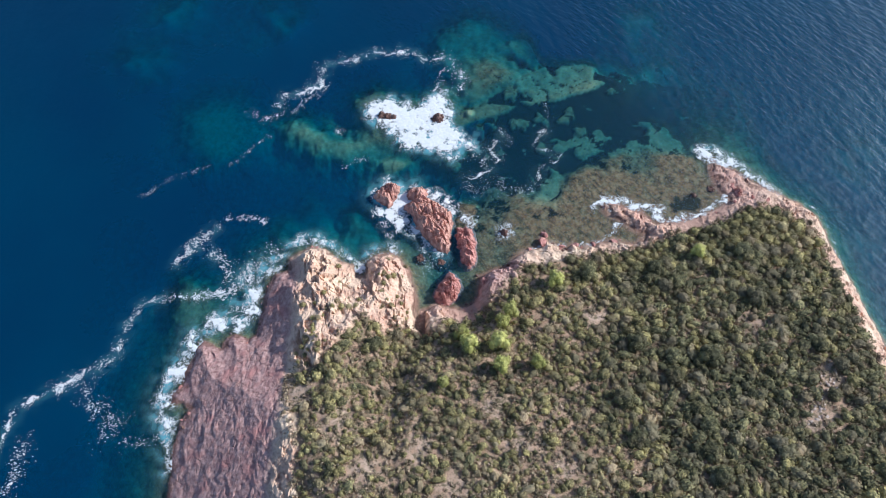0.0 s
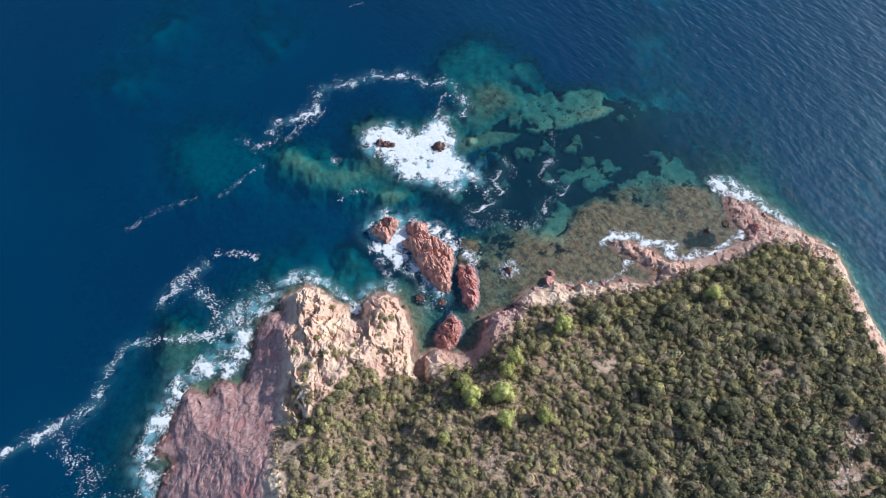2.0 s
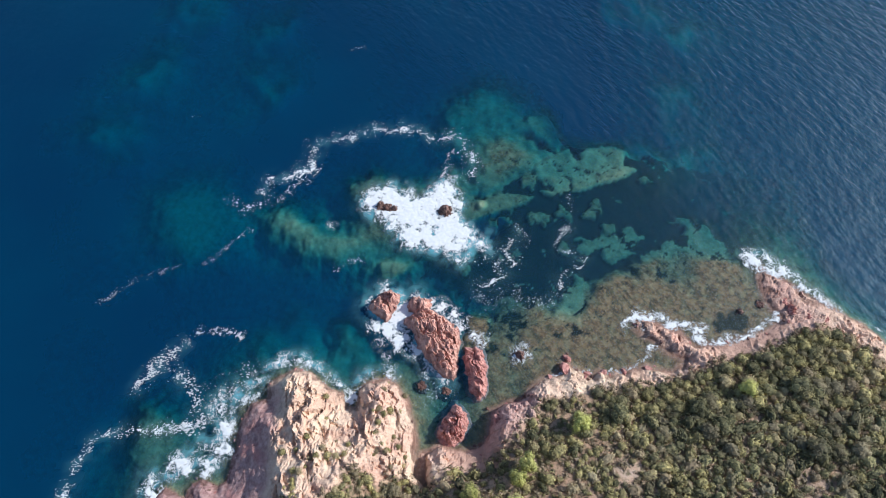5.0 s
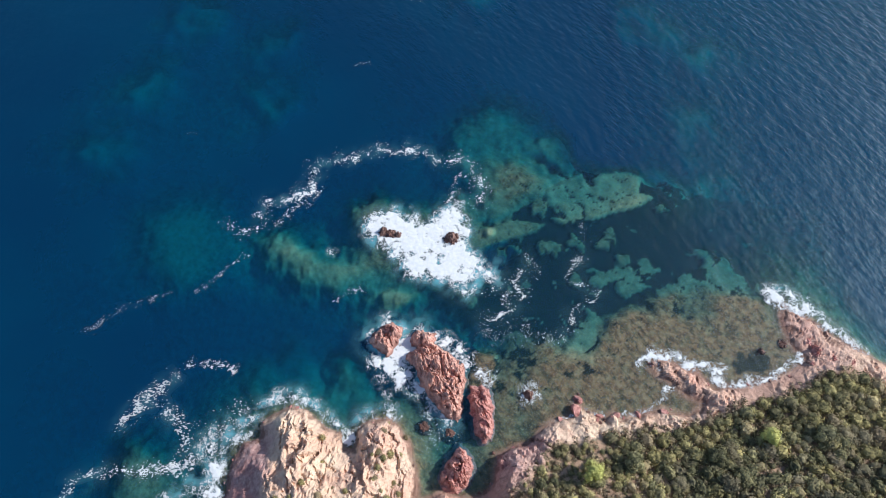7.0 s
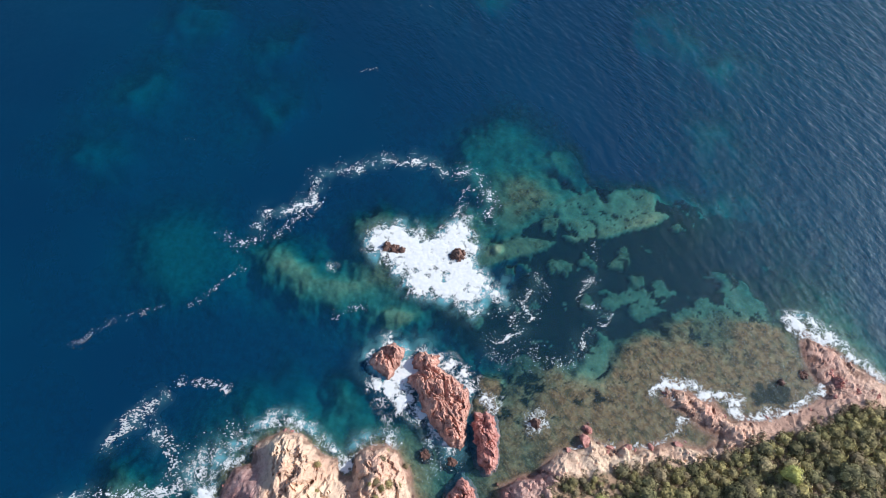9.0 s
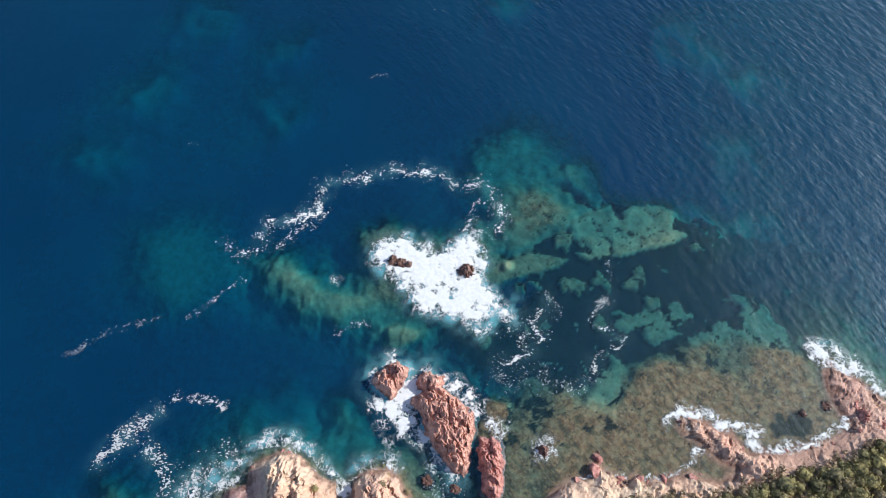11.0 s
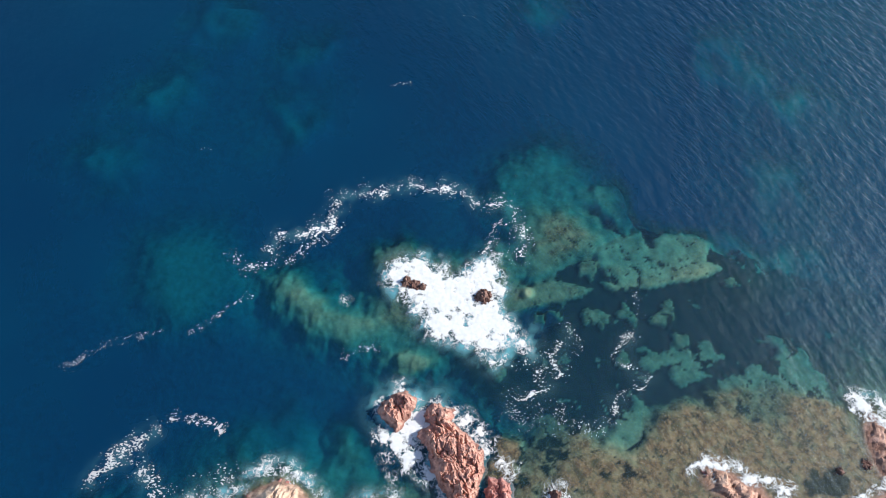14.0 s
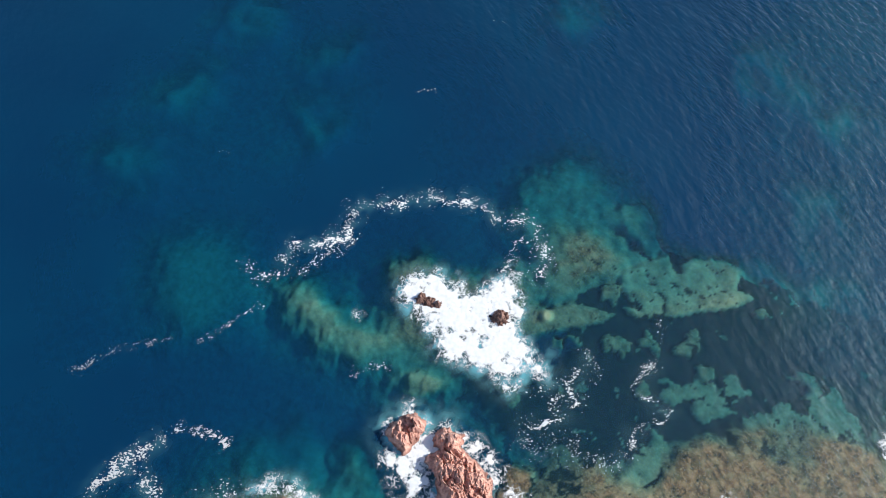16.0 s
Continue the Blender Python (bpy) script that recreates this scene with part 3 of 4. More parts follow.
def ground_material():
    n = Nodes("ground")
    rock, sand, weed = n.attr("rock"), n.attr("sand"), n.attr("weed")
    col, mid, fine, crack = stone_colour(n, n.attr("red"), n.attr("mauve_shade"))
    tuft = n.noise(0.9, 5, 0.7)
    soil = n.mix(n.ramp(n.noise(0.25, 3), 0.35, 0.65), (0.4, 0.25, 0.165), (0.58, 0.38, 0.26))
    soil = n.mix(n.math("MULTIPLY", n.attr("bare"), n.ramp(n.noise(0.7, 4, 0.65), 0.35, 0.6)), soil, (0.56, 0.42, 0.33))
    soil = n.mix(n.ramp(tuft, 0.46, 0.62), soil, (0.17, 0.135, 0.08))
    soil = n.mix(n.math("MULTIPLY", n.ramp(n.noise(3.5, 5, 0.75), 0.5, 0.64), 0.4), soil, (0.1, 0.085, 0.055))
    soil = n.mix(n.math("MULTIPLY", n.ramp(fine, 0.5, 0.8), 0.6), soil, (0.36, 0.3, 0.22))
    col = n.mix(rock, soil, col)
    # below the water: weedy rock, sand and dark sea grass
    z = n.node("ShaderNodeSeparateXYZ", 2, Vector=n.place())
    algae = n.mix(n.ramp(mid, 0.35, 0.65), (0.15, 0.08, 0.043), (0.32, 0.178, 0.092))
    algae = n.mix(n.ramp(n.noise(0.5, 5, 0.65), 0.5, 0.7), algae, (0.085, 0.065, 0.032))
    algae = n.mix(n.math("MULTIPLY", n.ramp(n.noise(0.3, 6, 0.7), 0.52, 0.66), 0.4), algae, (0.33, 0.18, 0.095))
    algae = n.mix(n.math("MULTIPLY", n.ramp(n.noise(1.5, 7, 0.75), 0.48, 0.66), 0.4), algae, (0.05, 0.042, 0.026))
    seam = n.node("ShaderNodeMapping", 0, [("vector_type", "TEXTURE")], Vector=n.place(), Rotation=(0, 0, radians(-48)), Scale=(3.5, 1.0, 1.0))
    algae = n.mix(n.math("MULTIPLY", n.ramp(n.noise(0.9, 7, 0.75, seam), 0.5, 0.6), 0.7), algae, (0.035, 0.03, 0.02))
    algae = n.mix(n.math("MULTIPLY", n.ramp(n.noise(2.2, 5, 0.75), 0.54, 0.68), 0.7), algae, (0.46, 0.3, 0.18))
    bend = n.node("ShaderNodeVectorMath", 0, [("operation", "ADD")], i0=n.place(), i1=n.node("ShaderNodeVectorMath", 0, [("operation", "SCALE")], i0=n.node("ShaderNodeTexNoise", 1, Vector=n.place(), Scale=0.35, Detail=6.0, Roughness=0.65), Scale=8.0))
    joint = n.node("ShaderNodeTexVoronoi", 0, [("feature", "DISTANCE_TO_EDGE")], Vector=bend, Scale=0.2)
    algae = n.mix(n.math("MULTIPLY", n.ramp(joint, 0.06, 0.01), n.math("MULTIPLY", n.ramp(n.noise(0.3, 4), 0.46, 0.6), 0.75)), algae, (0.018, 0.02, 0.016))
    bed = n.mix(sand, algae, n.mix(n.ramp(n.noise(1.3, 5, 0.65), 0.3, 0.7), (0.4, 0.36, 0.2), (0.55, 0.5, 0.3)))
    bed = n.mix(n.math("MULTIPLY", n.ramp(n.noise(2.6, 7, 0.78), 0.5, 0.64), 0.35), bed, (0.05, 0.048, 0.03))
    bed = n.mix(weed, bed, n.mix(n.ramp(mid, 0.4, 0.7), (0.008, 0.012, 0.012), (0.03, 0.035, 0.022)))
    dry = n.ramp(z, -0.25, 0.1)
    beach = n.mix(sand, col, (0.5, 0.31, 0.24))
    col = n.mix(dry, bed, beach)
    height = n.math("SUBTRACT", n.math("ADD", n.math("MULTIPLY", mid, 0.5), n.math("MULTIPLY", fine, 0.25)), n.math("MULTIPLY", n.math("MULTIPLY", crack, rock), 0.5))
    return n.surface(col, 0.92, n.bump(height, 0.9, 0.35), 0.2)


def rock_material(name="red_rock", wet=0.0, deep=0.0):
    n = Nodes(name)
    col, mid, fine, crack = stone_colour(n, 0.9)
    col = n.mix(deep, col, n.mix(n.ramp(mid, 0.3, 0.7), (0.34, 0.12, 0.105), (0.68, 0.33, 0.29)))
    col = n.mix(wet, col, (0.075, 0.04, 0.035))
    height = n.math("SUBTRACT", n.math("ADD", n.math("MULTIPLY", mid, 0.5), n.math("MULTIPLY", fine, 0.4)), n.math("MULTIPLY", crack, 0.25))
    return n.surface(col, 0.85, n.bump(height, 0.9, 0.3), 0.3)


def water_material():
    n = Nodes("sea_water")
    depth, air = n.attr("depth"), n.attr("air")
    passed = [n.math("EXPONENT", n.math("MULTIPLY", depth, -k)) for k in (0.85, 0.285, 0.17)]
    clear = n.node("ShaderNodeCombineColor", 0, i0=passed[0], i1=passed[1], i2=passed[2])
    clear = n.mix(n.math("MULTIPLY", air, 0.8), clear, (0.0, 0.0, 0.0))
    lost = n.mix(1.0, (1.0, 1.0, 1.0), clear, "SUBTRACT")
    drift = n.ramp(n.noise(0.02, 3), 0.35, 0.65)
    body = n.mix(drift, (0.0008, 0.0282, 0.093), (0.001, 0.036, 0.106))
    body = n.mix(air, body, (0.15, 0.49, 0.6))
    glow = n.mix(1.0, lost, body, "MULTIPLY")
    # wind waves: crests run from north-west to south-east
    turn = n.node("ShaderNodeMapping", 0, [("vector_type", "TEXTURE")], Vector=n.place(), Rotation=(0, 0, radians(-52)), Scale=(2.2, 1.0, 1.0))
    cross = n.node("ShaderNodeMapping", 0, [("vector_type", "TEXTURE")], Vector=n.place(), Rotation=(0, 0, radians(-38)), Scale=(1.8, 1.0, 1.0))
    a, b, c = n.noise(0.5, 3, 0.5, turn), n.noise(1.0, 4, 0.6, cross), n.noise(0.11, 2, 0.5, turn)
    height = n.math("ADD", n.math("ADD", n.math("MULTIPLY", a, 0.4), n.math("MULTIPLY", b, 0.18)), n.math("MULTIPLY", c, 0.35))
    height = n.math("MULTIPLY", height, n.attr("chop"))
    normal = n.bump(height, 1.0, 1.0)
    inner = n.node("ShaderNodeAddShader", 0, i0=n.node("ShaderNodeBsdfTransparent", 0, Color=clear), i1=n.node("ShaderNodeBsdfDiffuse", 0, Color=glow))
    gloss = n.node("ShaderNodeBsdfGlossy", 0, Color=(0.72, 0.89, 1.0), Roughness=n.math("ADD", 0.38, n.math("MULTIPLY", n.attr("chop"), 0.125)), Normal=normal)
    facing = n.node("ShaderNodeLayerWeight", 1, Blend=0.5, Normal=normal)
    fresnel = n.math("ADD", 0.02, n.math("MULTIPLY", n.math("POWER", facing, 4.2), 0.98))
    n.tree.links.new(n.node("ShaderNodeMixShader", 0, i0=fresnel, i1=inner, i2=gloss), n.out.inputs[0])
    return n.mat


def foam_material():
    n = Nodes("sea_foam")
    cover, solid = n.attr("cover"), n.attr("solid")
    fine = n.noise(5.0, 4, 0.7)
    wind = n.node("ShaderNodeVectorMath", 0, [("operation", "ADD")], i0=n.place(), i1=n.node("ShaderNodeVectorMath", 0, [("operation", "SCALE")], i0=n.node("ShaderNodeTexNoise", 1, Vector=n.place(), Scale=0.8, Detail=3.0), Scale=1.2))
    strands = []
    for scale, width in ((0.55, 0.035), (1.2, 0.045)):
        off = n.math("ABSOLUTE", n.math("SUBTRACT", n.noise(scale, 3, 0.5, wind), 0.5))
        strands.append(n.ramp(off, width, 0.0))
    lace = n.math("MAXIMUM", strands[0], strands[1])
    body = n.ramp(n.math("ADD", cover, n.math("MULTIPLY", n.math("SUBTRACT", n.noise(0.9, 4, 0.6, wind), 0.5), 1.5)), 0.45, 0.8)
    surf = n.math("MAXIMUM", body, n.math("MULTIPLY", lace, n.math("MULTIPLY", n.ramp(cover, 0.04, 0.5), 0.85)))
    fleck = n.ramp(n.math("ADD", cover, n.math("MULTIPLY", n.math("SUBTRACT", fine, 0.5), 0.5)), 0.12, 0.6)
    k = n.math("ADD", n.math("MULTIPLY", surf, solid), n.math("MULTIPLY", fleck, n.math("SUBTRACT", 1.0, solid)))
    k = n.math("MULTIPLY", k, n.attr("weight"))
    white = n.node("ShaderNodeBsdfDiffuse", 0, Color=n.mix(n.ramp(n.noise(1.5, 4), 0.3, 0.7), (0.74, 0.75, 0.76), (0.84, 0.83, 0.82)))
    n.tree.links.new(n.node("ShaderNodeMixShader", 0, i0=k, i1=n.node("ShaderNodeBsdfTransparent", 0, Color=(1.0, 1.0, 1.0)), i2=white), n.out.inputs[0])
    return n.mat


def leaf_material(name, dark, light, dry):
    n = Nodes(name)
    tint, leaf = n.attr("tint"), n.node("ShaderNodeNewGeometry", 8)
    own = n.node("ShaderNodeObjectInfo", 5)
    k = n.math("FRACT", n.math("ADD", tint, own))
    col = n.mix(leaf, dark, light)
    col = n.mix(n.ramp(k, 0.6, 1.0), col, dry)
    shade = n.math("ADD", 0.62, n.math("MULTIPLY", n.math("FRACT", n.math("MULTIPLY", k, 7.3)), 0.75))
    col = n.mix(1.0, col, n.node("ShaderNodeCombineColor", 0, i0=shade, i1=shade, i2=shade), "MULTIPLY")
    col = n.mix(n.math("MULTIPLY", n.ramp(n.noise(0.12, 3), 0.42, 0.6), 0.4), col, dark)
    col = n.mix(n.math("MULTIPLY", n.ramp(n.noise(0.2, 4, 0.6), 0.52, 0.66), 0.3), col, (0.33, 0.25, 0.16))
    return n.surface(col, 0.75, None, 0.15)


def plain_material(name, a, b, scale, rough=0.9):
    n = Nodes(name)
    k = n.noise(scale, 5, 0.65)
    return n.surface(n.mix(n.ramp(k, 0.35, 0.65), a, b), rough, n.bump(k, 0.6, 0.1), 0.2)


GROUND, ROCK, RED_ROCK, WET_ROCK, WATER, FOAM = ground_material(), rock_material("red_rock", 0.0, 0.2), rock_material("dark_red_rock", 0.0, 0.75), rock_material("wet_dark_rock", 0.7), water_material(), foam_material()
MAQUIS = leaf_material("maquis_leaves", (0.15, 0.13, 0.065), (0.56, 0.47, 0.2), (0.42, 0.32, 0.2))
OAK = leaf_material("oak_leaves", (0.058, 0.062, 0.038), (0.36, 0.315, 0.15), (0.33, 0.27, 0.165))
PINE = leaf_material("pine_needles", (0.27, 0.27, 0.075), (0.57, 0.54, 0.18), (0.5, 0.47, 0.16))
BARK = plain_material("bark", (0.09, 0.06, 0.045), (0.2, 0.15, 0.11), 3.0)

# ---- ground and sea ----
xs = axis([(-125, -62, 0.7), (-62, -2, 0.27), (-2, 112, 0.38), (112, 140, 0.7)], 4200)
ys = axis([(-8, 80, 0.32), (80, 138, 0.4), (138, 200, 0.7)], 4200)
gx, gy = np.meshgrid(xs, ys)
high, rock, sand, weed, red, scrub_way, coast_way, mauve_shade = terrain(gx, gy)
ground_mesh, used = sheet("ground", xs, ys, high)
for key, field in (("rock", rock), ("sand", sand), ("weed", weed), ("red", red), ("mauve_shade", mauve_shade), ("bare", 0.7 * spot(gx, gy, BARE, 3.6)), ):
    give(ground_mesh, key, field.ravel()[used])
corners = (rock > 0.3) & (high > -0.3)
bare = (corners[:-1, :-1] & corners[1:, 1:]).ravel()
ground_mesh.polygons.foreach_set("use_smooth", ~bare)
ground_mesh.materials.append(GROUND)
tagged(new("ground", ground_mesh), "headland of pale pink rock and dry soil sloping into a sea bed", "ground", kind="structure")


def ground_at(x, y):
    return high[np.searchsorted(ys, y), np.searchsorted(xs, x)]


def patch(x, y, loop, soft):
    return ramp(inside(x, y, loop), -soft, soft)


surf_lines = [(SURF_W[:14], 2.6), (SURF_W[13:], 1.6), (SURF_J, 1.6), (SURF_K, 1.6), (CORE + CORE[:1], 1.6), (WASH, 2.0), (ISLET_A + ISLET_A[:1], 2.0), (ISLET_B[:2] + ISLET_B[13:], 2.5)]
wxs, wys = xs[::2], ys[::2]
qx, qy = np.meshgrid(wxs, wys)
bed = high[::2, ::2]
air = np.zeros(qx.shape)
for line, width in surf_lines:
    air = np.maximum(air, np.exp(-((line_distance(qx, qy, line) / width) ** 2)))
air = np.maximum(air, patch(qx, qy, CORE, 1.5))
for line in (RING, SWELL, HOOK, HOOK_B, CURL, DRIFT):
    air = np.maximum(air, 0.16 * np.exp(-((line_distance(qx, qy, line) / 1.8) ** 2)))
air = air * ramp(fbm(qx / 2.5, qy / 2.5, 111, 3), -0.35, 0.35) * 0.9 * ramp(-bed, 0.1, 1.0)
corner = np.minimum.reduce([bed[:-1, :-1], bed[1:, :-1], bed[:-1, 1:], bed[1:, 1:]])
sea_mesh, used = sheet("sea", wxs, wys, np.zeros(qx.shape), corner < 0.05)
give(sea_mesh, "depth", np.maximum(-bed, 0.0).ravel()[used])
give(sea_mesh, "air", air.ravel()[used])
give(sea_mesh, "chop", (0.28 + 0.72 * ramp(0.7 * qx + qy, 108, 168)).ravel()[used])
sea_mesh.materials.append(WATER)
tagged(new("sea", sea_mesh), "clear deep blue sea with small wind waves", "sea", kind="structure")


# ---- foam ----
def foam(label, lines=(), loops=(), spots=(), solid=0.0, fine=1.0, step=0.11, seed=0, lift=0.02, weight=1.0):
    """Foam along lines (points, half width, weight), in loops (points, softness, weight) and spots (x, y, radius, weight).
    solid: 1 for surf, that is white in the middle and lacy at its rim; 0 for loose flecks."""
    pts = [p for line, w, k in lines for p in line] + [p for loop, w, k in loops for p in loop] + [(a, b) for a, b, r, k in spots]
    pad = 2.5 + max([w for _, w, _ in lines] + [r for _, _, r, _ in spots] + [0])
    big = 8
    nx, ny = (math.ceil((max(p[i] for p in pts) - min(p[i] for p in pts) + 2 * pad) / step / big) for i in (0, 1))
    x0, y0 = min(p[0] for p in pts) - pad, min(p[1] for p in pts) - pad
    ax, ay = x0 + step * np.arange(nx * big), y0 + step * np.arange(ny * big)
    # only the neighbourhood of the foam is worked out finely
    cx, cy = np.meshgrid(x0 + step * big * (np.arange(nx) + 0.5), y0 + step * big * (np.arange(ny) + 0.5))
    near = np.zeros(cx.shape, bool)
    for line, w, k in lines:
        near |= line_distance(cx, cy, line) < 1.9 * w + 2.2
    for loop, w, k in loops:
        near |= inside(cx, cy, loop) > -w - 2.2
    for a, b, r, k in spots:
        near |= np.hypot(cx - a, cy - b) < 1.3 * r + 2.2
    near = np.repeat(np.repeat(near, big, 0), big, 1)
    gx, gy = np.meshgrid(ax, ay)
    x, y = gx[near], gy[near]
    wx, wy = x + 1.0 * fbm(x / 2.0, y / 2.0, 101 + seed, 3), y + 1.0 * fbm(x / 2.0, y / 2.0, 102 + seed, 3)
    wx, wy = wx + 1.2 * fbm(x / 6, y / 6, 161 + seed, 2), wy + 1.2 * fbm(x / 6, y / 6, 162 + seed, 2)
    d = np.zeros(x.shape)
    swell = 1 + 0.8 * fbm(x / 5, y / 5, 171 + seed, 2)
    for line, w, k in lines:
        d = np.maximum(d, k * np.clip(1.1 - line_distance(wx, wy, curve(line, 3)) / (w * swell), 0, 1))
    for loop, w, k in loops:
        d = np.maximum(d, k * ramp(inside(wx, wy, loop), -w, w))
    for a, b, r, k in spots:
        d = np.maximum(d, k * np.clip(1.2 - np.hypot(wx - a, wy - b) / r, 0, 1))
    gust = fbm(x / 2.6, y / 2.6, 151 + seed, 3)
    if solid:
        surge = fbm(wx / 1.5, wy / 1.5, 153 + seed, 3, 0.6)
        cover = np.where(d > 0.01, np.clip(d * (0.95 + 0.7 * gust) + 0.45 * ramp(d, 0, 0.4) * surge - 0.1, 0, 1), 0)
        z = lift + 0.12 * cover * (0.8 + 0.5 * surge)
    else:
        fx, fy = x + 0.4 * fbm(x / 0.8, y / 0.8, 7 + seed, 2), y + 0.3 * fbm(x / 0.8, y / 0.8, 8 + seed, 2)
        f1, f2, _ = cells(fx / (0.8 * fine), fy / (0.55 * fine), 121 + seed)
        web = 1 - np.clip((f2 - f1) * 3.0, 0, 1)
        grain = fbm(fx / (0.75 * fine), fy / (0.3 * fine), 131 + seed, 3, 0.6)
        v = d * (0.95 + 1.5 * gust) + 0.5 * (web - 0.8) + 1.5 * grain - 0.46
        cover = np.where(d > 0.02, np.clip(v / 0.5, 0, 1), 0)
        z = lift + 0.05 * cover
    whole = np.zeros(gx.shape)
    whole[near] = cover
    tall = np.full(gx.shape, float(lift))
    tall[near] = z
    seen = np.maximum.reduce([whole[:-1, :-1], whole[1:, :-1], whole[:-1, 1:], whole[1:, 1:]]) > 0.04
    if not seen.any():
        return
    me, used = sheet("sea_foam", ax, ay, tall, seen)
    give(me, "cover", whole.ravel()[used])
    give(me, "solid", np.full(len(used), solid))
    give(me, "weight", np.full(len(used), weight))
    me.materials.append(FOAM)
    tagged(new("sea_foam", me), label, "foam", "foam on the sea", "stuff")


foam("long broken streak of drifting foam curving round a reef", [(RING, 1.0, 0.62), (RING, 2.4, 0.4), (RING_HEAD, 1.0, 0.6), (RING_IN, 1.1, 0.62), (RING_OUT, 1.6, 0.48), ([(-35.5, 109.7), (-31.0, 111.7), (-29.9, 113.5)], 1.5, 0.85), ([(-24.5, 120.2), (-21.5, 120.9)], 1.5, 0.75), ([(-12.5, 123.0), (-9.5, 124.0)], 1.3, 0.7)], fine=0.7, seed=1)
foam("thick white surf boiling over a sunken reef", [(WASH, 1.6, 0.5)], [(CORE, 3.0, 1.15), (WASH, 2.4, 0.6)], [(-6, 100.5, 4.5, 1.5), (-1, 98.5, 4.0, 1.4), (0, 104.5, 3.6, 1.3), (-10.0, 103.5, 4.0, 1.4), (3, 96, 3.5, 1.2)], solid=1.0, step=0.16, seed=2)
foam("thin curling line of foam over dark sea grass", [(CURL, 0.6, 0.8), (CURL_B, 2.0, 0.44), (CURL, 2.2, 0.3)], fine=0.55, seed=3, weight=0.85)
foam("scattered flecks of foam over dark sea grass", [(DRIFT, 1.0, 0.5), (DRIFT[6:], 0.9, 0.6), (DRIFT_C, 1.5, 0.46)], fine=0.5, seed=4)
foam("scattered flecks of foam at the edge of a shelf", [(DRIFT_B, 2.6, 0.4)], fine=0.5, seed=5, weight=0.75)
foam("long line of foam on deep blue water", [(SWELL, 1.3, 0.66), (SWELL[:7], 1.3, 0.85), (SWELL[4:8], 2.6, 0.5)], fine=0.65, seed=6, weight=0.85)
foam("loose flecks of foam on deep blue water", [(SWELL_B, 3.0, 0.5), (SWELL_C, 2.6, 0.5), (SWELL_D, 1.8, 0.45)], fine=0.7, seed=7, weight=0.8)
foam("hooked streak of thick foam off the cliff", [(HOOK, 1.9, 0.85), (HOOK_B, 2.4, 0.7), (HOOK_C, 1.2, 0.75), (HOOK_D, 3.0, 0.44), ([(-46.4, 57.3), (-46.0, 54.5), (-48.5, 52.9), (-52.5, 53.0)], 1.5, 0.66)], fine=0.85, seed=8, weight=0.66)
foam("thin dotted line of foam on blue water", [(DOTS, 0.9, 0.42)], fine=0.45, seed=9, weight=0.8)
foam("short dotted line of foam on blue water", [(DOTS_B, 0.7, 0.54), (DOTS_C, 1.4, 0.44)], fine=0.5, seed=10)
foam("white surf along the foot of a pink cliff", [(SURF_W[:11], 2.4, 0.55), (SURF_W[10:14], 3.0, 0.42), (SURF_W[13:], 2.0, 0.46)], [], [(-48.2, 46.1, 3.4, 0.95), (-43.2, 46.5, 3.4, 0.9), (-40.7, 49.5, 3.2, 0.95), (-40.4, 53.4, 3.0, 0.85), (-52.7, 40.6, 3.4, 0.95), (-54.6, 35.2, 3.4, 1.0), (-56.5, 29, 3.2, 0.9), (-42.4, 57, 4.4, 0.55), (-37.5, 58.6, 3.0, 0.6), (-31, 66.3, 3.2, 0.7), (-27, 66.5, 2.8, 0.6), (-21.9, 62.6, 2.6, 0.6), (-16.9, 59.6, 2.2, 0.9), (-10, 65, 2.6, 0.6), (-55, 24, 2.4, 0.8)], solid=1.0, step=0.16, seed=11)
foam("white surf washing over a rock ledge", [(SURF_J[:5], 1.8, 0.8), (SURF_J[4:], 1.2, 0.75)], [], [(42.5, 77.6, 2.8, 0.9), (48.5, 76.2, 2.6, 0.85), (54, 74.6, 2.8, 0.8), (60, 73.6, 1.8, 0.6)], solid=1.0, step=0.16, seed=12, lift=0.15)
foam("white surf round a rocky point", [(SURF_K, 2.0, 0.8), (SURF_E, 0.7, 0.4)], [], [(69.0, 91.6, 3.4, 1.0), (73, 89.4, 3.0, 0.9), (77, 86.2, 2.4, 0.75)], solid=1.0, step=0.16, seed=13, lift=0.3)
foam("thin foam along a rocky shore", [(SHORE_R, 0.9, 0.55)], solid=1.0, step=0.14, seed=14)
foam("white surf round red rock islets", [(ISLET_A + ISLET_A[:1], 1.9, 0.55), (ISLET_B[:9], 1.8, 0.6), (ISLET_B[13:], 2.0, 0.65)], [], [(-13.2, 74.9, 2.4, 0.95), (-9.5, 73.8, 3.1, 1.3), (-7.4, 71.2, 2.8, 1.15), (-4.9, 69.0, 2.6, 0.95), (-2.3, 66.0, 2.4, 0.8), (-8.6, 77.0, 2.8, 1.4), (-7.4, 78.6, 2.2, 1.1), (0.4, 79.0, 2.8, 0.8), (3.0, 77.0, 2.6, 0.8), (5.0, 74.6, 2.4, 0.85), (-12.0, 70.4, 2.4, 0.55), (-10.6, 68.3, 1.8, 0.5), (-12, 83, 2.4, 0.5), (7.9, 72.4, 2.6, 0.7)], solid=1.0, step=0.14, seed=15)
foam("ring of white foam round a small rock", [], [], [(16.7, 69.3, 3.2, 0.72)], solid=1.0, step=0.12, seed=16)
foam("small patch of breaking foam", [], [], [(-24.2, 97.5, 2.0, 0.5)], solid=1.0, seed=18)
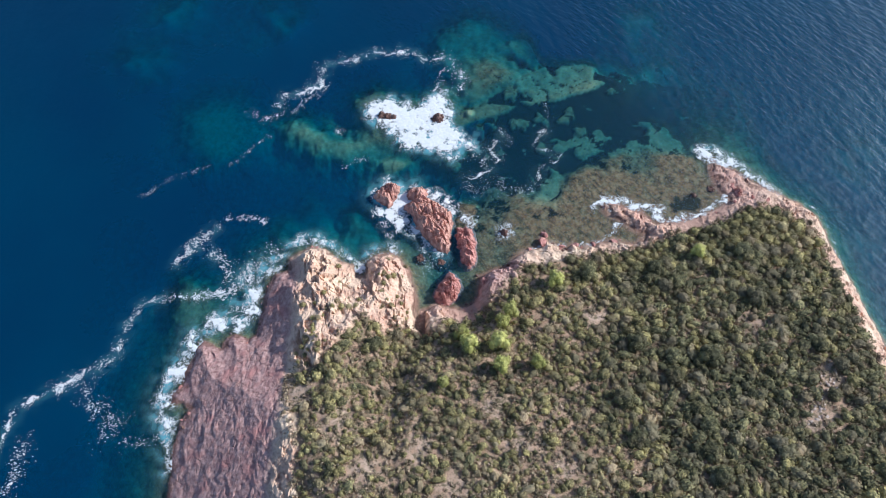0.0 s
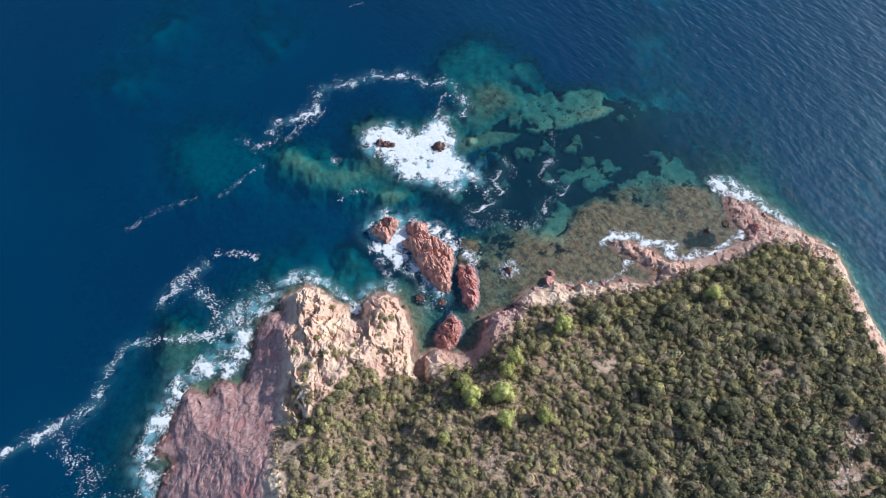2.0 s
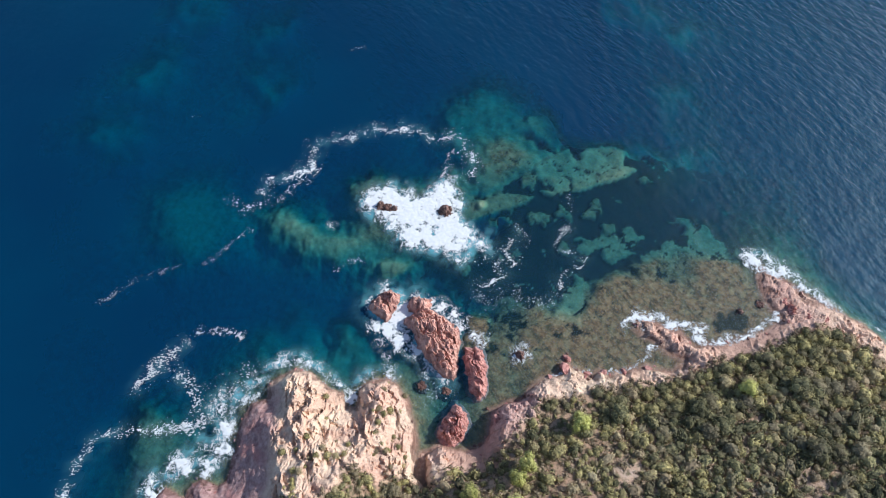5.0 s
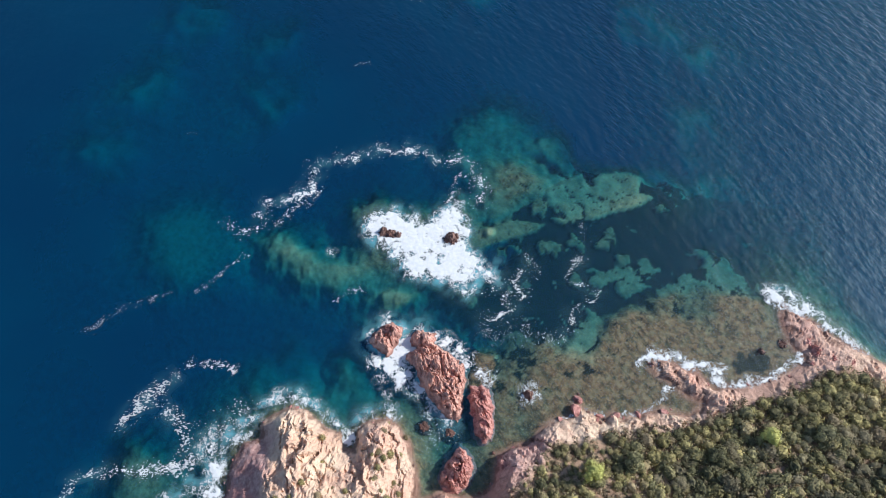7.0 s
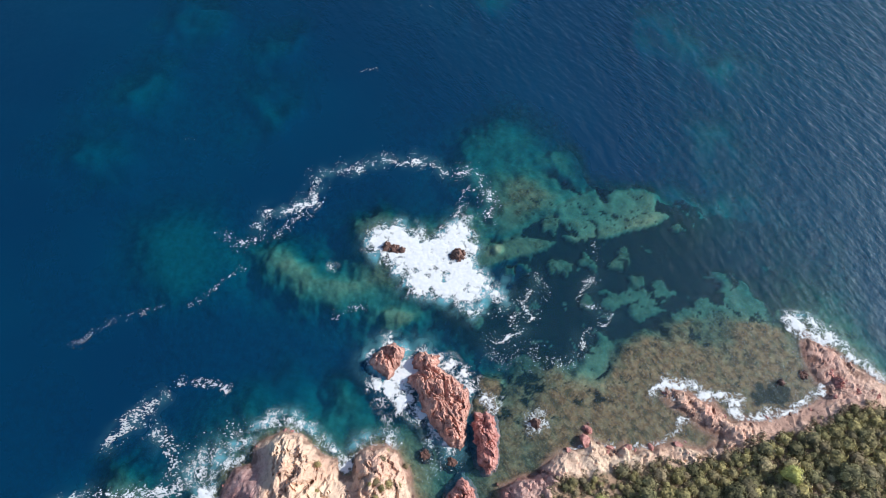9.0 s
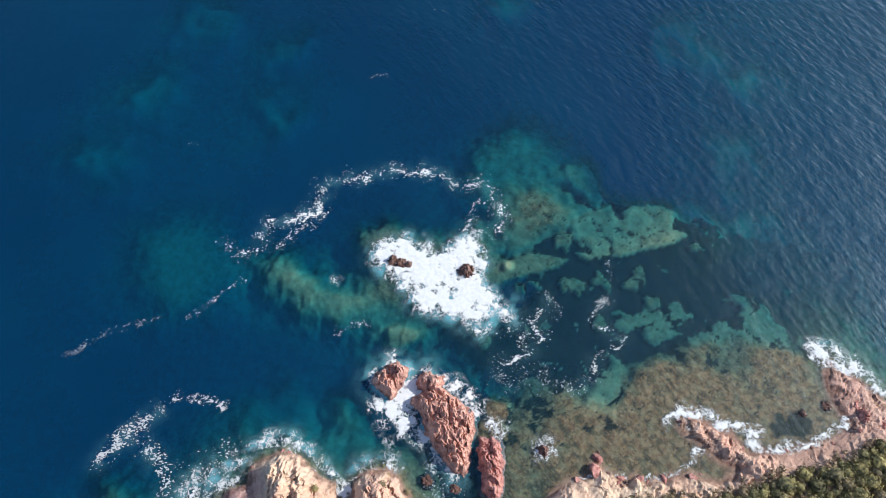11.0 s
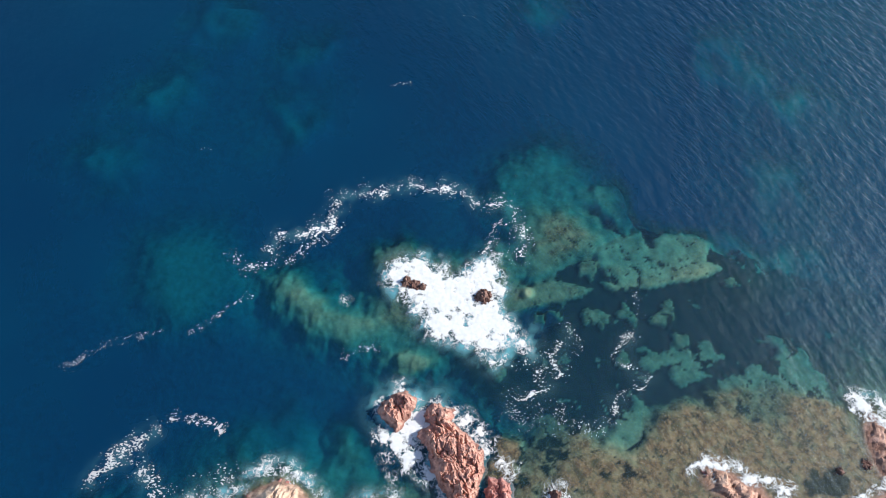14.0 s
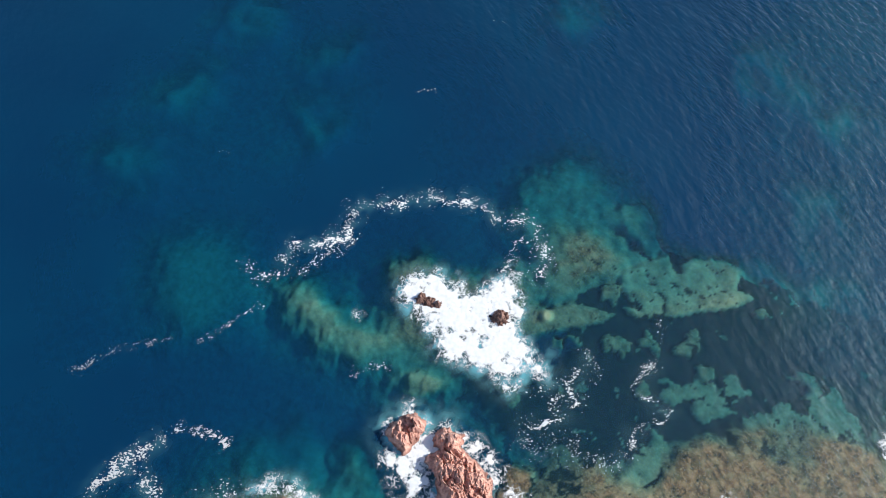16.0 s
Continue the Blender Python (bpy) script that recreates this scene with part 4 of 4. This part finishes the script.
for k, (px, py) in enumerate([(-10.5, 169.0), (-22.0, 147.5), (5.5, 129.0), (-58.5, 125.5)]):
    foam("small streak of foam on open blue water", [([(px - 1.4, py - 0.3), (px, py + 0.2), (px + 1.5, py + 0.1)], 0.28, 0.6)], fine=0.5, seed=30 + k, weight=0.65)
foam("flecks of foam in a rocky cove", [], [], [(-1.2, 60.5, 3.6, 0.42)], fine=0.5, seed=19)


# ---- rocks in the sea ----
def islet(loop, height, label, seed, steep=1.3, name="rock_islet", material=None):
    step = 0.14 if height > 2 else 0.1
    ax = np.arange(min(p[0] for p in loop) - 3, max(p[0] for p in loop) + 3, step)
    ay = np.arange(min(p[1] for p in loop) - 3, max(p[1] for p in loop) + 3, step)
    x, y = np.meshgrid(ax, ay)
    grit = 1.6 if height > 2 else 0.6
    wx, wy = x + 0.8 * fbm(x / grit, y / grit, seed, 4), y + 0.8 * fbm(x / grit, y / grit, seed + 1, 4)
    d = inside(wx, wy, loop)
    a, b = 0.5 * x - 0.87 * y, 0.87 * x + 0.5 * y
    wa, wb = a + 1.0 * fbm(x / 2.4, y / 2.4, seed + 2, 3), b + 1.0 * fbm(x / 2.4, y / 2.4, seed + 6, 3)
    body = height * (1 - np.exp(-np.maximum(d, 0) * steep / height)) * (1 if height > 2 else 0.75 + 0.9 * fbm(x / 0.9, y / 0.9, seed + 9, 3))
    rough = 0.9 * ridged(wa / 6.0, wb / 2.6, seed + 5, 3) + 1.3 * facets(wa / 2.4, wb / 1.2, seed + 3) + 0.5 * facets(wa / 1.0, wb / 0.55, seed + 13) + 0.6 * ridged(wa / 2.6, wb / 0.9, seed + 8, 3) + 0.35 * ridged(wb / 2.4, wa / 1.2, seed + 4, 3) + 0.25 * fbm(x / 0.6, y / 0.6, seed + 7, 3)
    z = np.where(d > 0, body + rough * ramp(d, 0, 1.2) * min(1, 0.3 + height / 3.5) * 0.8, d * 1.6 + 0.25 * rough * ramp(-d, 0, 1))
    low = np.maximum.reduce([z[:-1, :-1], z[1:, :-1], z[:-1, 1:], z[1:, 1:]])
    me, _ = sheet(name, ax, ay, np.maximum(z, -3.5), low > -3.4)
    me.polygons.foreach_set("use_smooth", np.zeros(len(me.polygons), bool))
    me.materials.append(material or (WET_ROCK if name == "sea_rock" else ROCK))
    return tagged(new(name, me), label, "rock", "rocks in the sea")


def ring(cx, cy, r, n=9):
    return [(cx + r * (1 + 0.25 * math.sin(3 * k + cx)) * math.cos(2 * math.pi * k / n), cy + r * math.sin(2 * math.pi * k / n)) for k in range(n)]


islet(ISLET_A, 2.6, "small orange-brown rock islet ringed by surf", 201)
islet(ISLET_B, 2.5, "large jagged red rock islet with surf on its flanks", 211, 1.5)
islet(ISLET_C, 2.2, "steep dark red rock stack in shallow water", 221, material=RED_ROCK)
islet(ISLET_D, 3.2, "rounded dark red rock outcrop at the mouth of a cove", 231, material=RED_ROCK)
islet(ROCK_F1, 0.7, "low dark rock awash in white surf", 241, name="sea_rock")
islet(ROCK_F2, 1.2, "small dark red rock breaking through surf", 251, name="sea_rock")
islet(ring(16.6, 69.0, 1.2), 0.8, "small red rock in a ring of foam", 271, name="sea_rock")
islet(ring(63.6, 79.5, 0.7), 0.4, "small dark purple rock off a beach", 281, name="sea_rock")
islet(ring(68.3, 81.4, 0.9), 0.6, "small dark rock off a beach", 291, name="sea_rock")
islet(ring(1.6, 61.3, 0.9), 0.4, "small rock awash between the islets", 301, name="sea_rock")
islet(ring(-3.2, 62.2, 0.9), 0.2, "small rock awash in a channel", 311, name="sea_rock")


for px, py, r, h in ((74.3, 79.9, 1.6, 1.4), (73.2, 82.0, 0.9, 0.8), (77.4, 78.6, 1.2, 1.2), (80.6, 77.6, 1.0, 1.1)):
    islet(ring(px, py, r), h, "dark red rock standing on the pale shore", 340 + int(px), name="shore_rock", material=RED_ROCK).location.z = ground_at(px, py) - 0.3


# ---- vegetation ----
def dome(rng, width, height, leaves, size, bumps):
    """Leaves over a lumpy dome and the dark core inside it, as triangles."""
    ico = bmesh.new()
    bmesh.ops.create_icosphere(ico, subdivisions=2, radius=1)
    hv = np.array([v.co[:] for v in ico.verts])
    hf = np.array([[v.index for v in f.verts] for f in ico.faces])
    ico.free()
    lump = rng.normal(size=(bumps, 3))
    lump[:, 2] = np.abs(lump[:, 2]) * 0.8
    lump /= np.linalg.norm(lump, axis=1, keepdims=True)

    def swell(u):
        near = (u @ lump.T).max(1)
        return 0.5 + 0.62 * np.clip((near - 0.45) / 0.55, 0, 1)

    scale = np.array([width, width, height])
    core = hv * swell(hv)[:, None] * scale * 0.78
    core[:, 2] = np.maximum(core[:, 2], -0.15 * height) + 0.35 * height
    u = rng.normal(size=(leaves, 3))
    u[:, 2] = np.abs(u[:, 2]) * 1.1 - 0.25
    u /= np.linalg.norm(u, axis=1, keepdims=True)
    at = u * (swell(u) * rng.uniform(0.76, 1.18, leaves))[:, None] * scale + [0, 0, 0.35 * height]
    side = np.cross(u, rng.normal(size=(leaves, 3)))
    side /= np.linalg.norm(side, axis=1, keepdims=True)
    other = np.cross(u, side) + 0.5 * u * rng.uniform(-1, 1, (leaves, 1))
    s = size * rng.uniform(0.6, 1.25, (leaves, 1))
    lv = np.stack([at - side * s, at - other * s * 0.7, at + side * s, at + other * s * 0.7 + u * s * 0.4], 1).reshape(-1, 3)
    b = len(core) + 4 * np.arange(leaves)[:, None]
    lf = np.concatenate([b + [0, 1, 2], b + [0, 2, 3]])
    return np.concatenate([core, lv]), np.concatenate([hf, lf])


def stick(a, b, ra, rb, sides=6):
    """A tapered stem from a to b."""
    bm = bmesh.new()
    a, b = Vector(a), Vector(b)
    turn = (b - a).to_track_quat("Z", "Y").to_matrix()
    rings = [[bm.verts.new(p + turn @ Vector((r * math.cos(k * 2 * math.pi / sides), r * math.sin(k * 2 * math.pi / sides), 0))) for k in range(sides)] for p, r in ((a, ra), ((a + b) / 2 + turn @ Vector((ra * 0.5, 0, 0)), (ra + rb) / 2), (b, rb))]
    for low, up in zip(rings, rings[1:]):
        for k in range(sides):
            bm.faces.new((low[k], low[(k + 1) % sides], up[(k + 1) % sides], up[k]))
    bm.faces.new(rings[-1])
    return bm


def part(name, data, material, parent, label=""):
    if isinstance(data, bmesh.types.BMesh):
        me = bpy.data.meshes.new(name)
        data.to_mesh(me)
        data.free()
    else:
        me = data
    me.materials.append(material)
    ob = new(name, me)
    ob.parent = parent
    return tagged(ob, label)


rng = np.random.default_rng(7)


def leafy(name, verts, faces, tint):
    me = make_mesh(name, verts, faces, False)
    give(me, "tint", np.full(len(verts), tint))
    return me


def plant(name, label, category, group, width, height, stem, material, leaves, size, bumps, tint, crowns=1):
    """A bush or tree on its stem: an empty at its foot with trunk, limbs and crown."""
    base = tagged(new(name), label, category, group)
    part("trunk", stick((0, 0, -0.4), (0.1, 0.05, stem + 0.4 * height), 0.05 * width + 0.03, 0.02 * width + 0.01), BARK, base)
    vs, fs, n = [], [], 0
    for k in range(crowns):
        if crowns == 1:
            off, w, h = np.zeros(3), width, height
        else:
            ang = k * 2.4 + tint * 6
            off = np.array([math.cos(ang), math.sin(ang), 0]) * width * 0.52 * (k > 0) + [0, 0, height * (0.25 if k == 0 else 0.1 * math.sin(k * 2.1))]
            w, h = width * (0.62 if k == 0 else 0.5), height * 0.7
            part("limb", stick((0.05, 0.02, stem * 0.6), tuple(off + [0, 0, stem + 0.3 * h]), 0.03 * width, 0.012 * width, 5), BARK, base)
        v, f = dome(rng, w, h, leaves // crowns, size, bumps)
        vs.append(v + off + [0, 0, stem]), fs.append(f + n)
        n += len(v)
    part("crown", leafy("crown", np.concatenate(vs), np.concatenate(fs), tint), material, base)
    return base


# stone pines
for k, (px, py) in enumerate(PINES):
    w = (2.0, 1.7, 1.9, 2.2, 2.4, 1.9, 1.6, 1.25, 2.1, 1.7)[k]
    tree = plant("pine_tree", "young light green pine with a dense rounded crown", "tree", "pines on the headland", w, 1.5 * w, 1.2, PINE, 900, 0.14, 14, 0.1 + 0.07 * k, 5)
    tree.matrix_basis = pose(px, py, ground_at(px, py), 0, 0, 40 * k)

# holm oaks
for k, (px, py) in enumerate(OAKS):
    w = 2.9 if k == 0 else 1.9 + 0.5 * math.sin(k * 1.7)
    tree = plant("holm_oak", "dark green evergreen oak with a wide billowing crown", "tree", "oaks on the headland", w, 0.95 * w, 0.7, OAK, 1100, 0.15, 16, 0.06 * k, 6)
    tree.matrix_basis = pose(px, py, ground_at(px, py), 0, 0, 70 * k)

for k in range(26):
    px, py = rng.uniform((34, 2), (88, 66))
    if scrub_way[np.searchsorted(ys, py), np.searchsorted(xs, px)] > 3 and spot(px, py, BARE, 4.0) < 0.3:
        w = rng.uniform(0.6, 1.05)
        copy_thing(tree, pose(px, py, 0)).matrix_basis = pose(px, py, ground_at(px, py) - 0.1, 0, 0, rng.uniform(0, 360)) @ Matrix.Diagonal((w, w, 0.8 * w, 1))

# shrubs: places by chance, thinned by a spacing that follows their size
cand = rng.uniform((-34, -4), (98, 78), (26000, 2))
_, _, _, _, _, cw, cd, _ = terrain(cand[:, 0], cand[:, 1])
dense = ramp(cand[:, 0], 28, 46)
open_ground = np.maximum(spot(cand[:, 0], cand[:, 1], BARE, 4.2), 1 - ramp(line_distance(cand[:, 0], cand[:, 1], [(80, 34), (79, 28), (73, 22)]), 1.5, 3.5))
chance = (0.48 + 0.5 * dense + 0.7 * fbm(cand[:, 0] / 6, cand[:, 1] / 6, 141)) * (1 - open_ground)
wild = rng.uniform(size=len(cand))
keepers = (cw > 0.2) & (wild < chance)
cand, dense = cand[keepers], dense[keepers]
size = (0.54 + 0.13 * dense) * np.exp(rng.normal(0, 0.42, len(cand))).clip(0.55, 2.3)
taken, grid_of = [], {}
for n in np.argsort(-size):
    gxn, gyn = int(cand[n, 0] // 3), int(cand[n, 1] // 3)
    near = [m for a in (-1, 0, 1) for b in (-1, 0, 1) for m in grid_of.get((gxn + a, gyn + b), ())]
    if all((cand[n, 0] - cand[m, 0]) ** 2 + (cand[n, 1] - cand[m, 1]) ** 2 > (0.6 * (size[n] + size[m])) ** 2 for m in near):
        grid_of.setdefault((gxn, gyn), []).append(n)
        taken.append(n)
taken = np.array(taken)
sx, sy, sw = cand[taken, 0], cand[taken, 1], size[taken]
sz = terrain(sx, sy)[0]
order = np.argsort(-(sy - 0.05 * np.abs(sx - 25)))
kinds = [plant("shrub", "rounded olive green maquis shrub on dry soil", "shrub", "maquis shrubs", 1.0, rng.uniform(0.8, 1.15), 0.15, MAQUIS if k % 3 else OAK, 210, 0.15, 9 + k % 4, 0.17 * k, 1) for k in range(6)]
shapes = [dome(rng, 1.0, rng.uniform(0.75, 1.15), 135, 0.175, 8) for k in range(8)]
for n, m in enumerate(order[:300]):
    place = pose(sx[m], sy[m], sz[m], 0, 0, rng.uniform(0, 360))
    bush = kinds[n] if n < len(kinds) else copy_thing(kinds[n % len(kinds)], place)
    bush.scale = (sw[m],) * 3
    bush.matrix_basis = place @ Matrix.Diagonal((sw[m], sw[m], sw[m] * 0.8, 1))

# tufts on the bare headland rock
for k in range(76):
    px, py = ((rng.normal(-9.5, 1.6), rng.normal(54, 4.5)), (rng.normal(-20, 3), rng.normal(46, 4.5)), (rng.normal(-26, 1.6), rng.normal(38, 6)))[k % 3]
    place = pose(px, py, ground_at(px, py) - 0.1, 0, 0, rng.uniform(0, 360))
    w = rng.uniform(0.3, 0.75)
    tagged(copy_thing(kinds[1 + k % 2], place), "low green shrub growing on bare rock", "shrub", "shrubs on the rock").matrix_basis = place @ Matrix.Diagonal((w, w, w * 0.8, 1))


def scatter(name, label, picks, material, sizes, flat, sink):
    vs, fs, ts, n = [], [], [], 0
    for k, (a, b, c) in enumerate(picks):
        v, f = shapes[k % len(shapes)]
        t = rng.uniform(0, 2 * math.pi)
        w = sizes[k]
        e = rng.uniform(0.75, 1.3)
        turn = np.array([[math.cos(t) * e, -math.sin(t) / e, 0], [math.sin(t) * e, math.cos(t) / e, 0], [0, 0, flat * rng.uniform(0.8, 1.25)]])
        vs.append((v * w) @ turn.T + [a, b, c - sink * w]), fs.append(f + n), ts.append(np.full(len(v), rng.uniform()))
        n += len(v)
    me = make_mesh(name, np.concatenate(vs), np.concatenate(fs), False)
    give(me, "tint", np.concatenate(ts))
    me.materials.append(material)
    return tagged(new(name, me), label, "scrub", "", "stuff")


rest = order[300:]
half = rng.uniform(size=len(rest)) < 0.22 + 0.58 * ramp(sx[rest], 30, 50)
for mask, material, label in ((half, OAK, "dense dark green maquis scrub over the headland"), (~half, MAQUIS, "dense olive green maquis scrub over the headland")):
    sel = rest[mask]
    scatter("maquis_scrub", label, list(zip(sx[sel], sy[sel], sz[sel])), material, sw[sel], 0.78, 0.0)

# low dry scrub between the shrubs
low = rng.uniform((-34, -4), (98, 78), (17000, 2))
lz, _, _, _, _, lw, _, _ = terrain(low[:, 0], low[:, 1])
ok = (lw > -1.2) & (rng.uniform(size=len(low)) < 0.85 - 0.6 * spot(low[:, 0], low[:, 1], BARE, 4.0))
low, lz = low[ok], lz[ok]
shapes = [dome(rng, 1.0, rng.uniform(0.6, 0.9), 26, 0.34, 4) for k in range(6)]
for n, (v, f) in enumerate(shapes):
    shapes[n] = (v[42:], f[80:] - 42) if len(v) == 42 + 104 else (v, f)
DRY = leaf_material("dry_scrub", (0.18, 0.14, 0.085), (0.44, 0.34, 0.22), (0.5, 0.37, 0.26))
scatter("low_scrub", "low grey-brown dry scrub and heath between shrubs", list(zip(low[:, 0], low[:, 1], lz)), DRY, rng.uniform(0.28, 0.7, len(low)), 0.8, 0.1)


# boulders
def boulder(seed, material):
    bm = bmesh.new()
    bmesh.ops.create_icosphere(bm, subdivisions=3, radius=1)
    side = [Vector(v).normalized() for v in np.random.default_rng(seed).normal(size=(9, 3))]
    for v in bm.verts:
        p = v.co.copy()
        for k, n in enumerate(side):
            over = p.dot(n) - (0.55 + 0.05 * (k % 5))
            if over > 0:
                p -= n * over
        v.co = p + p.normalized() * 0.1 * noise.noise(p * 3 + Vector((seed, 0, 0)))
        v.co.z *= 0.75
    me = bpy.data.meshes.new("boulder")
    bm.to_mesh(me)
    bm.free()
    me.materials.append(material)
    return me


PALE = plain_material("pale_stone", (0.45, 0.33, 0.27), (0.66, 0.55, 0.47), 1.2)
stones = [boulder(k, WET_ROCK if k % 2 else RED_ROCK) for k in range(4)] + [boulder(7 + k, PALE) for k in range(3)]
shore = curve(COAST_COVE, 6)[20:] + curve(COAST_EAST, 5)[:115] + curve(COAST_WEST, 4)[10:]
for k in range(110):
    px, py = shore[int(rng.integers(len(shore)))]
    px, py = px + rng.normal(0, 0.8), py + rng.normal(0, 0.8)
    w = min(0.4, 0.24 * math.exp(rng.normal(0, 0.5)))
    ob = new("boulder", stones[k % 4])
    ob.matrix_basis = pose(px, py, max(ground_at(px, py), -0.4) + 0.15 * w, rng.uniform(-20, 20), rng.uniform(-20, 20), rng.uniform(0, 360)) @ Matrix.Diagonal((w * 1.3, w, w, 1))
    tagged(ob, "weathered reddish boulder at the water's edge", "boulder", "boulders along the shore")
for k in range(45):
    a = rng.uniform()
    px, py = 79.5 - 6.5 * a + rng.normal(0, 0.9), 33 - 11 * a + rng.normal(0, 0.9)
    w = rng.uniform(0.15, 0.4)
    ob = new("boulder", stones[4 + k % 3])
    ob.matrix_basis = pose(px, py, ground_at(px, py) + 0.2 * w, 0, 0, rng.uniform(0, 360)) @ Matrix.Diagonal((w * 1.4, w, w, 1))
    tagged(ob, "pale stone lying on bare dry soil", "boulder", "stones on bare soil")
for k, (px, py, w, d, h) in enumerate([(25.6, 66.2, 1.1, 1.5, 1.3), (26.2, 68.4, 0.6, 1.2, 0.9), (22.6, 64.4, 0.9, 0.7, 0.7), (30.2, 65.4, 0.9, 0.6, 0.6), (33.2, 65.6, 1.0, 0.8, 0.8), (37.6, 66.0, 0.8, 0.6, 0.6), (42.6, 66.6, 1.0, 0.7, 0.7), (11.4, 55.6, 0.7, 1.1, 0.9)]):
    ob = new("shore_rock", stones[(2 * k) % 4])
    ob.matrix_basis = pose(px, py, max(ground_at(px, py), -0.3) + 0.15 * h, 8 * (k % 3) - 8, 6 - 5 * (k % 4), 57 * k) @ Matrix.Diagonal((w, d, h, 1))
    tagged(ob, "jagged reddish-brown rock standing on the pale shore", "rock", "rocks along the shore")
